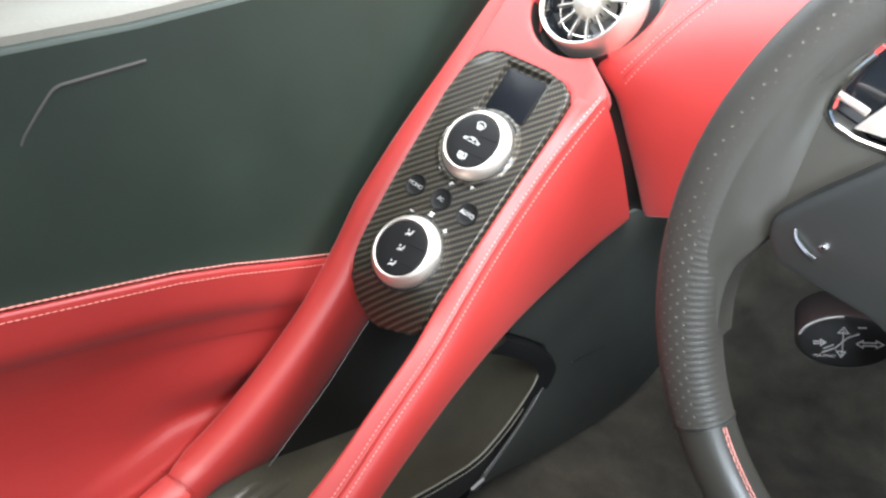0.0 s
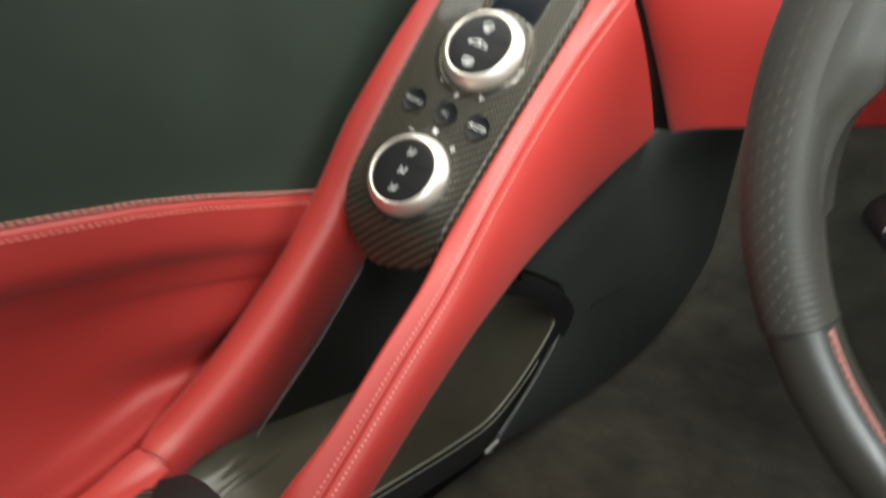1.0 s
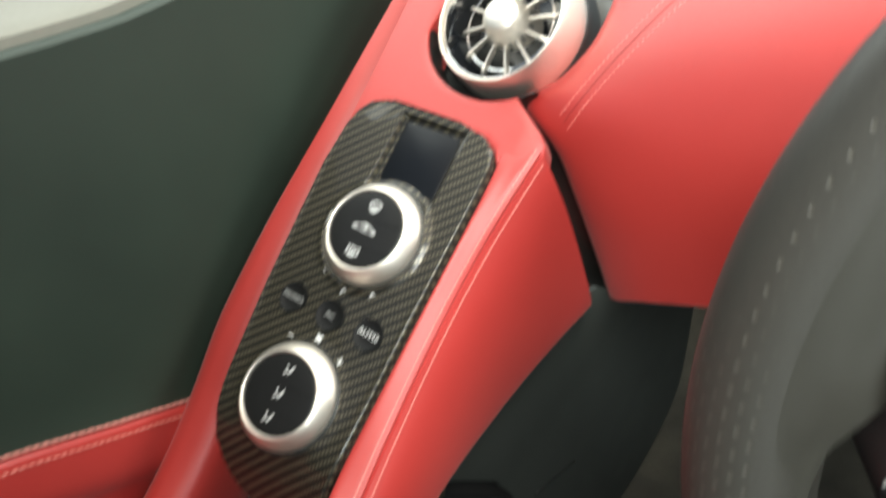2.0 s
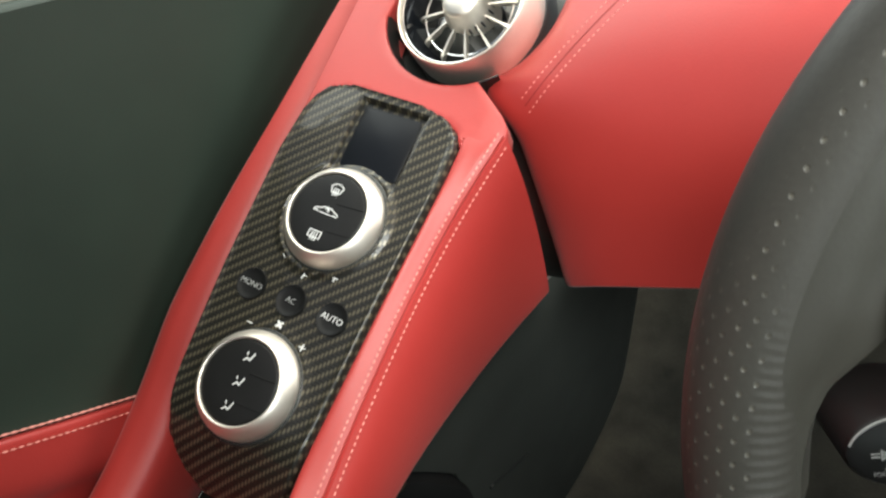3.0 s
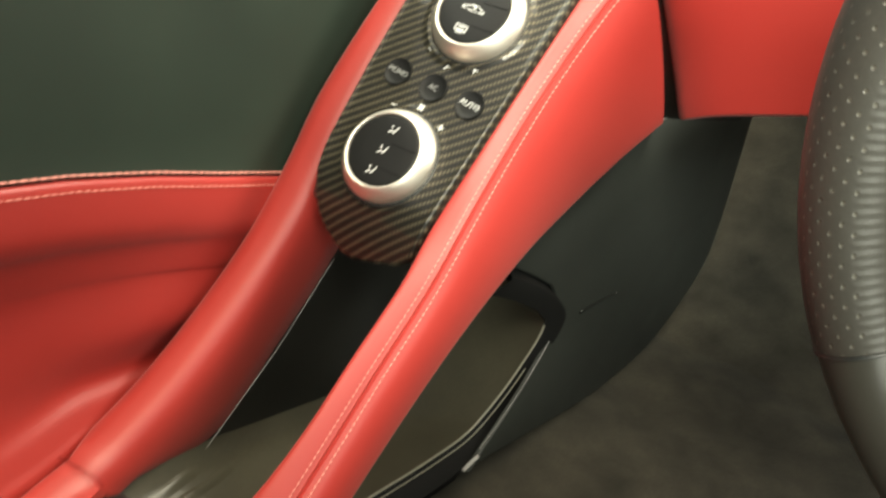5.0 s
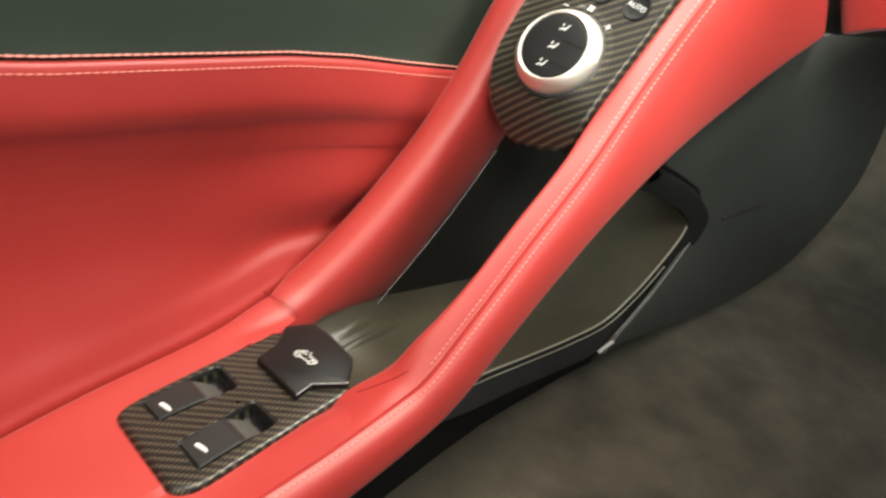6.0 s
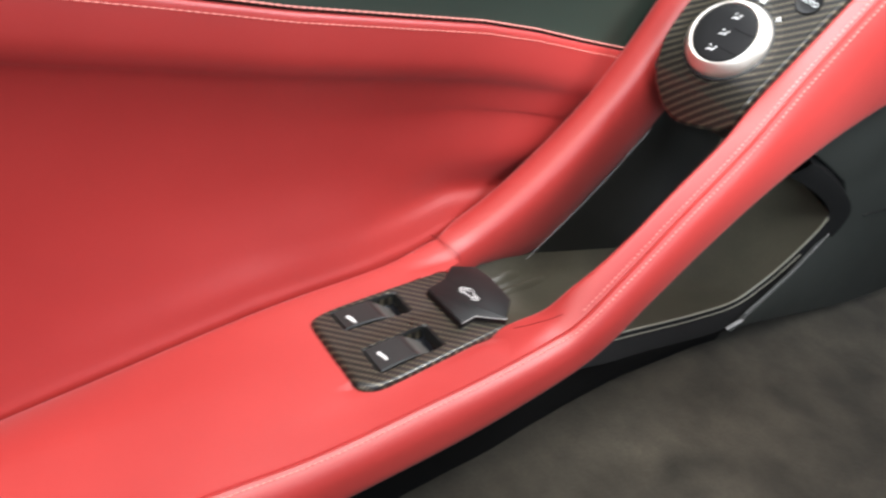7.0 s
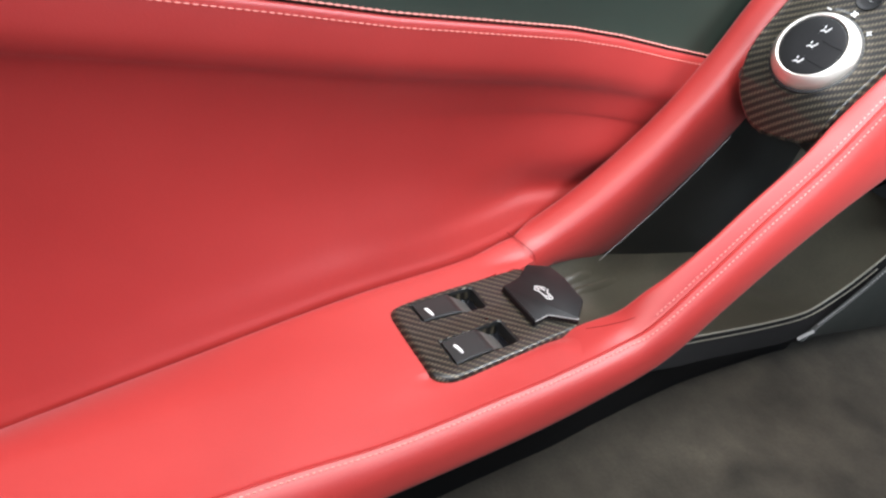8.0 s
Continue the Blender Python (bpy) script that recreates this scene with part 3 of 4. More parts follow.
    for r in c:
        x0, y, z0 = r
        x1 = float(np.interp(y, st[:, 1], st[:, 0])) - .0012
        z1 = float(np.interp(y, st[:, 1], st[:, 2])) + .0004
        zr = rest_z(y)
        ridge = float(np.interp(y, [p[1] for p in STITCH], CREST))
        row = [(x0 - .0002, y, z0 - .02), (x0 - .0002, y, z0 - .006), (x0 + .0002, y, z0 - .001)]
        for s in np.r_[.012, .03, .06, np.linspace(.1, 1, 46)]:
            x = x0 + (x1 - x0) * s
            roll = .0035 * (1 - math.exp(-(x - x0) / .0022))
            blend = 1 - (1 - min(1, s / .5)) ** 2
            zz = z0 + roll + (zr - z0 - .0035) * blend
            s0 = .80 - .32 * min(1.0, max(0.0, (y + .02) / .08))
            if s > s0:
                zz += (z1 - zz) * (lambda k: k * k * (1.6 - .6 * k))((s - s0) / (1 - s0))
            if float(np.interp(y, [-.0485, -.02, .02, .072], [-.0315, -.0370, -.0400, -.0405])) < x < .0225 and -.044 < y < .062:
                zz -= .014
            if x < -.0470:
                up = float(np.interp(x, [-.0745, -.0725, -.0700, -.0644, -.0600, -.0550, -.0515, -.0470], [-.007, -.0016, .0002, .0002, -.0004, -.0016, -.0032, -.0052]))
                b = min(1.0, max(0.0, (y - .022) / .048))
                zz += (up - zz) * b * b * (3 - 2 * b) * min(1.0, (x - x0) / .003) * min(1.0, (-.0470 - x) / .004)
            zz += ridge * float(np.interp((x1 + .0012 - x) / flare(y), [0, .0056, .0108, .0136, .0180, .0320], [0, .72, 1.2, 1.08, .80, 0]))
            if x > .0225 and -.056 < y < .062:
                k = min(1.0, (x - .0225) / .013)
                zz = min(zz, zr - .0006 + (zz - zr + .0006) * k * k * (3 - 2 * k))
            row.append((x, y, zz))
        row.append((x1, y, z1 - .012))
        rows.append(row)
    # front edge: cut back round the roof switch and the pocket
    for a, r in enumerate(rows):
        for b, (x, y, z) in enumerate(r):
            limit = .0718 if x <= -.046 else .058 if x < .0225 else float(np.interp(x - .0035, [.0255, .0283, .0331], [.049, .066, .078]))
            if y > limit and a:
                p, q = rows[a - 1][b], (x, y, z)
                k = min(1.0, max(0.0, (limit - p[1]) / (q[1] - p[1]))) if q[1] > p[1] else 0.0
                r[b] = tuple(c + (d - c) * k for c, d in zip(p, q))
    skin = BVHTree.FromPolygons([v.co for v in rail.data.vertices], [p.vertices for p in rail.data.polygons])
    for r in rows:
        for b, (x, y, z) in enumerate(r[:-1]):
            if x > .012 and y > .028:
                hit = skin.ray_cast(Vector((x, y, .06)), Vector((0, 0, -1)))[0]
                k = min(1.0, (y - .028) / .024)
                if hit and z - hit.z < .009:
                    r[b] = (x, y, z + (min(z, hit.z - .0006) - z) * k * k * (3 - 2 * k))
    rows.append([(p[0], p[1] + .002, p[2] - .004) for p in rows[-1]])
    rows.append([(p[0], p[1] + .0005, p[2] - .012) for p in rows[-1]])
    bm = loft(rows)
    bmesh.ops.remove_doubles(bm, verts=bm.verts[:], dist=1e-6)
    pad = part("pad", bm, RED, arm)
    # cross seams where pad and rails meet
    seam = [Vector((-.0465, .0745, -.0060)), Vector((-.0475, .0735, -.0015)), Vector((-.0500, .0725, .0004)), Vector((-.0560, .0715, .0012)), Vector((-.0660, .0700, .0014)), Vector((-.0745, .0690, .0010))]
    part("cross_seam", tube(seam, .00035, 5), RED_DARK, arm, "dark sewn seam")
    tops = [BVHTree.FromPolygons([v.co for v in ob.data.vertices], [p.vertices for p in ob.data.polygons]) for ob in (rail, pad)]
    seam = []
    for k in np.linspace(0, 1, 16):
        x, y = .0305 + .0165 * k, .0560 + .0220 * k - .001 * math.sin(math.pi * k)
        hits = [h[0].z for h in (tree.ray_cast(Vector((x, y, .06)), Vector((0, 0, -1))) for tree in tops) if h[0]]
        if hits:
            seam.append(Vector((x, y, max(hits) + .0001)))
    part("cross_seam", tube(seam, .00030, 5), RED_DARK, arm, "dark sewn seam")
    # leather surround of the control pod, up to the vent
    outline = [(-.049, .120), (-.0565, .262), (-.030, .262)]
    for a in range(200, 305, 8):
        outline.append((.0105 + .0445 * math.cos(radians(a)), .2205 + .0445 * math.sin(radians(a))))
    outline += [(.037, .1825), (.0555, .170), (.0600, .1650), (.0618, .1600), (.0580, .1480), (.0500, .1465), (.0430, .1465), (.0410, .1485), (.0378, .1535), (.0295, .1575), (.010, .1595), (-.020, .1600), (-.032, .158), (-.041, .153), (-.0465, .145)]
    bm = slab(outline, -.020, -.0026, .0015)
    bmesh.ops.triangulate(bm, faces=bm.faces[:])
    bmesh.ops.subdivide_edges(bm, edges=[e for e in bm.edges if e.calc_length() > .006], cuts=5, use_grid_fill=True)
    bmesh.ops.triangulate(bm, faces=bm.faces[:])
    down = -POD_Z
    for v in bm.verts:
        if v.co.z < -.012:
            continue
        k = min(1.0, max(0.0, (v.co.x - .044) / .020))
        v.co.z -= .0036 * k * k * (3 - 2 * k)
        hit = tops[0].ray_cast(P(v.co.x, min(v.co.y, .1500), .03), down)[0] if v.co.x > .0405 and v.co.y < .168 else None
        if hit:
            k = min(1.0, max(0.0, (v.co.y - .1500) / .018))
            k = k * k * (3 - 2 * k)
            v.co.z += ((POD.inverted() @ hit).z - .0005 - v.co.z) * (1 - k)
    part("pod_surround", bm, RED, arm, matrix=POD)
    return arm


arm = build_arm()


def build_pocket():
    pocket = thing("door_pocket", (0.0, 0.2, -0.15), "black door pocket under the armrest with a rim coloured as a highlight", "door pocket")
    # inner black wall below the outboard rail
    rows = []
    for y in np.linspace(.080, .40, 30):
        zt = float(np.interp(y, [.08, .139, .166, .207, .252, .40], [-.012, -.036, -.018, .012, .052, .19]))
        zf = -.037 - .30 * (y - .139)
        rows.append([(-.0535, y, zt + .004), (-.0535, y, (zt + zf) / 2), (-.053, y, zf - .01)])
    part("inner_wall", loft(rows), BLACK_PLASTIC, pocket)
    # hollow leather lining, from the inner wall out to the rim
    rim = [(.036, .050, -.012), (.034, .09, -.028), (.032, .135, -.044), (.030, .173, -.055), (.033, .21, -.061), (.037, .25, -.066), (.0415, .290, -.067),
           (.048, .312, -.050), (.056, .326, -.024), (.0635, .334, .004), (.0660, .330, .022), (.0610, .310, .040), (.052, .283, .056), (.044, .262, .062)]
    curve = glide(rim, 6)
    rows = []
    for p in curve[:60]:
        p = Vector(p)
        y = min(p.y, .335)
        zf = -.037 - .30 * (min(max(y, .118), .30) - .139)
        up = max(0.0, p.z + .055) if p.y > .28 else 0.0
        inner = Vector((-.0535, p.y + up * .35, max(zf, p.z - .02) + .3 * up))
        row = []
        for s in np.linspace(0, 1, 16):
            q = inner.lerp(p, s)
            dip = math.sin(math.pi * s)
            q += Vector((-.010 * dip * min(1, up * 14), .045 * dip * min(1, up * 10), -.010 * dip))
            q.z += .010 * max(0, 1 - s / .12) ** 2
            row.append(q)
        rows.append(row)
    lining = part("pocket_lining", loft(rows), TRAY_LEATHER, pocket, "grey-brown leather pocket lining")
    # highlight along the rolled rim, given as a pale base colour
    part("rim", tube(curve[:58], .0008, 8), RIM_GLINT, pocket, "rolled rim coloured pale as its highlight")
    part("rim_bead", tube([Vector(p) + Vector((.0032, -.0008, -.0022)) for p in curve[:50]], .0004, 6), RIM_GLINT, pocket, "rolled rim coloured pale as its highlight")
    # black flange round the mouth and skirt down to the sill
    rows = []
    for i, p in enumerate(curve):
        p = Vector(p)
        f = min(1.0, max(0.0, (i - 30) / 14))
        f = f * f * (3 - 2 * f)
        e = min(1.0, max(0.0, (i - 52) / 24))
        outer = Vector((.014, .004, -.012)) * (1 - f) + Vector((.008, .016, .0)) * f
        outer = outer.lerp(Vector((.009, .007, .013)), e * e * (3 - 2 * e))
        rows.append([p + Vector((0, 0, -.001)), p + outer * .35 + Vector((.001, 0, .0004)), p + outer * .75 + Vector((.0012, 0, .0)), p + outer, p + outer * 1.25 + Vector((-.010, .004, -.001)), p + outer * 1.9 + Vector((-.026, .006, .004))])
    part("flange", loft(rows[:74]), FLOCK, pocket, "satin black flange")
    rows = []
    for y in np.linspace(-.42, .285, 50):
        xr = float(np.interp(y, [-.42, .05, .09, .135, .173, .25, .29], [.040, .046, .044, .042, .042, .049, .055]))
        zr = float(np.interp(y, [-.42, .0, .05, .09, .135, .173, .25, .29], [-.020, -.03, -.024, -.038, -.054, -.066, -.077, -.078]))
        rows.append([(xr - .012, y, zr + .006), (xr, y, zr), (xr - .001, y, zr - .006), (xr - .010, y, -.094), (xr - .014, y, -.112)])
    part("skirt", loft(rows), FLOCK, pocket, "black lower door skirt")
    # flat grey panel ahead of the mouth, its lower edge sweeping up to the front
    low = glide([(.273, -.080), (.290, -.078), (.345, -.084), (.42, -.091), (.49, -.084), (.535, -.062), (.570, -.030), (.582, .002), (.585, .06)], 5)
    outline = [((y - .255) / .987, z) for y, z in low] + [((y - .255) / .987, z) for y, z in
               ((.585, .14), (.300, .14), (.290, .075), (.310, .062), (.334, .045), (.348, .024), (.3465, .004), (.336, -.014), (.318, -.036), (.300, -.054), (.284, -.068))]
    plane = Matrix(((.158, 0, .987, .054), (.987, 0, -.158, .255), (0, 1, 0, 0), (0, 0, 0, 1)))
    bm = slab(outline, -.0035, .0, .0012)
    bmesh.ops.triangulate(bm, faces=bm.faces[:])
    part("front_panel", bm, DARK_GREY, pocket, "dark grey front panel of the lower door", plane)
    back = [((y - .255) / .987, z) for y, z in ((.37, -.09), (.60, -.09), (.60, .17), (.30, .17), (.30, .085), (.37, .07))]
    part("backing", slab(back, -.034, -.030), BLACK_PLASTIC, pocket, matrix=plane)
    line = glide([(.0580, .281, -.062), (.0612, .300, -.046), (.0640, .317, -.030), (.0665, .332, -.012), (.0680, .342, .001)], 10)
    stitches([Vector(p) + Vector((.0012, -.001, .0)) for p in line], GREY_PRINT, pocket, length=.0012, gap=.0013, radius=.00042, label="fine grey edge stitching")
    part("end_clip", tube([(.0535, .272, -.079), (.0560, .276, -.074), (.0585, .281, -.070)], .0014, 6), GREY_PRINT, pocket, "small bright clip")
    # recessed slot drawn as a black strip, highlights at its ends as grey tips
    part("panel_slot", tube([(.0736, .3742, .0082), (.0757, .3880, .0078), (.0784, .4050, .0070), (.0808, .4198, .0062)], .0011, 8), BLACK_PLASTIC, pocket, "recessed slot drawn as a slim black strip")
    for a, b in (((.0741, .3744, .0078), (.0744, .3764, .0090)), ((.0812, .4185, .0058), (.0815, .4203, .0068))):
        part("slot_glint", tube([a, b], .0008, 6), DARK_GREY, pocket, "highlight at the slot's end, drawn as a grey tip")
    # black end wall closing the pocket to the front
    bm = bmesh.new()
    bmesh.ops.create_cube(bm, size=1, matrix=Matrix.Translation((.008, .435, .035)) @ Matrix.Diagonal((.125, .006, .27, 1)))
    part("end_wall", bm, FLOCK, pocket, "black end wall of the pocket", smooth=False)
    line = [plane @ Vector(((y - .255) / .987, z, -.0008)) for y, z in low[20:36]]
    part("panel_edge", tube(line, .0006, 6), DARK_GREY, pocket, "thin rolled edge of the panel")
    lined = BVHTree.FromPolygons([v.co for v in lining.data.vertices], [p.vertices for p in lining.data.polygons])
    for spine in ([(-.0425, .094), (-.0430, .108), (-.0440, .120), (-.0465, .134)], [(-.0330, .090), (-.0340, .108), (-.0350, .124), (-.0385, .144), (-.0420, .158)]):
        path = glide(spine, 6)
        rows = []
        for i, (x, y) in enumerate(path):
            k = math.sin(math.pi * (i + .5) / len(path)) ** .7
            row = []
            for a in np.linspace(-1, 1, 9):
                hit = lined.ray_cast(Vector((x + a * .0042, y, .01)), Vector((0, 0, -1)))[0]
                z = hit.z if hit else -.034
                row.append((x + a * .0042, y, z - .0004 + .0020 * k * (1 - a * a) ** 2))
            rows.append(row)
        part("tray_fold", loft(rows), TRAY_LEATHER, pocket, "soft fold of the tray leather")
    edge = glide([(-.0515, .139, -.0365), (-.0515, .150, -.029), (-.0515, .166, -.018), (-.0510, .207, .012), (-.0505, .252, .052)], 6)
    part("edge_strip", tube(edge, .00024, 6), GREY_PRINT, pocket, "thin glint on the lit edge, drawn as a grey line strip")
    return pocket


build_pocket()


# ---------------------------------------------------------------- climate panel
def build_climate():
    panel = thing("climate_panel", P(0, .05, -.01), "lacquered carbon climate control panel with two metal dials", "control panel")
    left = [(-56, -3), (-54.5, -10), (-50, -19), (-44, -27), (-36, -33), (-23, -38.5), (-8, -42), (13, -44.5), (47, -48), (80, -50), (116, -52), (140, -50.5), (150, -47.5), (157, -42), (161, -31), (162.3, -20)]
    right = [(-56, 3), (-54.5, 9), (-52, 18), (-49, 27), (-46, 34), (-42, 39.5), (-34, 41.4), (-10, 42.2), (20, 42.4), (60, 42.4), (100, 43.0), (129, 43.4), (144, 42.6), (152, 39.5), (158.5, 31), (162.3, 12)]
    vs = np.unique(np.r_[np.linspace(-56, -44, 14), np.linspace(-44, 140, 112), 87.4, 88.4, 89.4, np.linspace(140, 162.3, 20), 154.2, 155.2, 156.2, 157.0])
    us = np.unique(np.r_[np.linspace(-52, -41, 16), np.linspace(-41, 39, 56), np.linspace(39, 46.5, 14), -19.4, -18.6, -17.8, -17.0, 19.6, 20.4, 21.2, 22.0])
    rows = []
    for v in vs:
        a = float(np.interp(v, [p[0] for p in left], [p[1] for p in left]))
        b = float(np.interp(v, [p[0] for p in right], [p[1] for p in right]))
        row = []
        for u0 in us:
            u = min(max(u0, a), b)
            d = min(u - a, b - u, 2.2 * max(0, 162.3 - v) ** .9 + .01, (v + 56) * 2 + .01)
            w = -3.2 * max(0, 1 - d / 2.4) ** 2 + .45 * math.exp(-((d - 2.6) / 1.0) ** 2)
            if v < -12:
                w -= 17.0 * ((-12 - v) / 44) ** 2
            # raised lips round the dials
            for cv in (0.0, 90.0):
                r = math.hypot(u, v - cv)
                w += 1.7 * math.exp(-((r - 29.3) / 1.5) ** 2) * (0.35 if cv == 0 else 1.0)
            # sunken slot of the display above the upper dial
            q = min(u + 19.4, 22.0 - u, v - 87.4, 157.0 - v) / 2.4
            q = min(1.0, max(0.0, q))
            w -= 3.6 * q * q * (3 - 2 * q)
            row.append((u / 1000, v / 1000, w / 1000))
        rows.append(row)
    bm = loft(rows)
    bmesh.ops.remove_doubles(bm, verts=bm.verts[:], dist=2e-6)
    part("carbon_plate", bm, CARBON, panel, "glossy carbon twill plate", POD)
    back = rounded([(-.036, -.040), (.036, -.040), (.041, .155), (-.044, .155)], .012)
    part("housing", slab(back, -.060, -.0075), BLACK_PLASTIC, panel, matrix=POD)
    part("display", slab(rounded([(-.0155, .118), (.0195, .118), (.0185, .1535), (-.0165, .1535)], .003), -.006, -.0031, .0005), DISPLAY, panel, "blank black display", POD)
    prints = {
        0.0: [  # three airflow signs, reduced to plain strokes
            [[(x - .0022, y - .0024), (x - .0009, y - .0007), (x + .0009, y - .0014), (x + .0015, y + .0005), (x + .0021, y + .0024)], [(x - .0019, y + .0019), (x - .0015, y + .0007)]]
            for x, y in ((-.0008, .0121), (.0001, .0), (.0008, -.0120))],
        0.090: [
            [[(-.0035, .0135), (-.0024, .0105), (.0024, .0105), (.0035, .0135), (.0015, .0150), (-.0015, .0150), (-.0035, .0135)], [(-.0012, .0128), (-.0012, .0090)], [(0, .0128), (0, .0090)], [(.0012, .0128), (.0012, .0090)]],
            [[(-.0068, -.0008), (-.0064, .0006), (-.0036, .0010), (-.0014, .0022), (.0022, .0022), (.0044, .0010), (.0068, .0002), (.0068, -.0010)], [(-.0030, -.0010), (.0030, -.0011)], [(-.0066, -.0010), (-.0054, -.0004), (-.0042, -.0010)], [(.0040, -.0012), (.0052, -.0006), (.0064, -.0012)],
             [(-.0008, .0012), (.0006, .0018), (.0016, .0008), (.0004, .0002)]],
            [[(-.0034, -.0140), (-.0034, -.0105), (.0034, -.0105), (.0034, -.0140), (-.0034, -.0140)], [(-.0014, -.0112), (-.0014, -.0155)], [(0, -.0112), (0, -.0155)], [(.0014, -.0112), (.0014, -.0155)]],
        ],
    }
    for cv in (0.0, 0.090):
        m = POD @ Matrix.Translation((0, cv, 0))
        ring = part("dial", lathe([(.0205, .0040), (.0205, .0092), (.0208, .0099), (.0214, .0102), (.0222, .0098), (.0236, .0082), (.0256, .0052), (.0266, .0026), (.0268, .0004), (.0262, -.001), (.0262, -.004)], 96), ALU, panel,
                    "satin aluminium dial ring", m)
        part("dial_base", lathe([(.0285, -.004), (.0285, .0002), (.0279, .0007), (.0262, .0007)], 72), BLACK_PLASTIC, panel, "black dial base", m)
        part("dial_face", lathe([(.0205, .0050), (.0204, .0088), (.0198, .0094), (.0188, .0096), (.010, .0097), (0, .0097)], 72), SATIN_BLACK, ring, "black rocker face of the dial", m)
        for lines in prints[cv]:
            part("symbol", strokes(lines, (.00055 if cv == 0 else .00042), .0095, .00985), WHITE_PRINT, ring, "white printed symbol", m @ Matrix.Translation((0 if cv == 0 else -.0006, 0, 0)), smooth=False)
        for yy, bend in ((.0063, .0008), (-.0066, -.0008)):
            line = [(x, yy - .0016 * math.cos(x / .019 * 1.4) + bend, .00975) for x in np.linspace(.003, .0185, 8)]
            part("key_gap", tube(line, .00030, 5), FLOCK, ring, matrix=m)
    for u, text, size in ((-.0254, "MONO", .0042), (-.0006, "AC", .0042), (.0242, "AUTO", .0045)):
        m = POD @ Matrix.Translation((u, .0444, 0))
        key = part("button", lathe([(.0083, -.006), (.0083, .0008), (.0081, .0012), (.0077, .0012), (.0068, .0007), (.0048, .0003), (0, .0002)], 48), BUTTON_BLACK, panel, "round dished black button", m)
        lettering("lettering", text, size, GREY_PRINT if text != "AUTO" else WHITE_PRINT, key, m @ Matrix.Translation((0, 0, .0008)) @ Matrix.Rotation(radians(-2), 4, "Z"))
    marks = [[(-.0174, .0268), (-.0144, .0268)], [(-.0168, .0640), (-.0150, .0628)], [(-.0014, .0566), (-.0003, .0598)], [(-.0003, .0584), (.0010, .0584)],
             [(.0150, .0264), (.0184, .0264)], [(.0167, .0247), (.0167, .0281)], [(.0136, .0628), (.0170, .0628)], [(.0153, .0611), (.0153, .0645)]]
    for line in marks:
        part("scale_mark", strokes([line], .00046, .0, .0007), WHITE_PRINT, panel, "white printed mark", POD, smooth=False)
    fan = []
    for k in range(4):
        a = radians(45 + 90 * k)
        fan.append([(-.0002 + r * math.cos(a), .0318 + r * math.sin(a)) for r in (.0006, .0018)])
    part("fan_mark", strokes(fan, .0010, .0, .0007), WHITE_PRINT, panel, "white printed fan mark", POD, smooth=False)
    return panel


build_climate()


# ---------------------------------------------------------------- window switches
SLOPE = math.atan(-0.060)
REST = Matrix.Translation((0, 0, rest_z(0))) @ Matrix.Rotation(SLOPE, 4, "X")


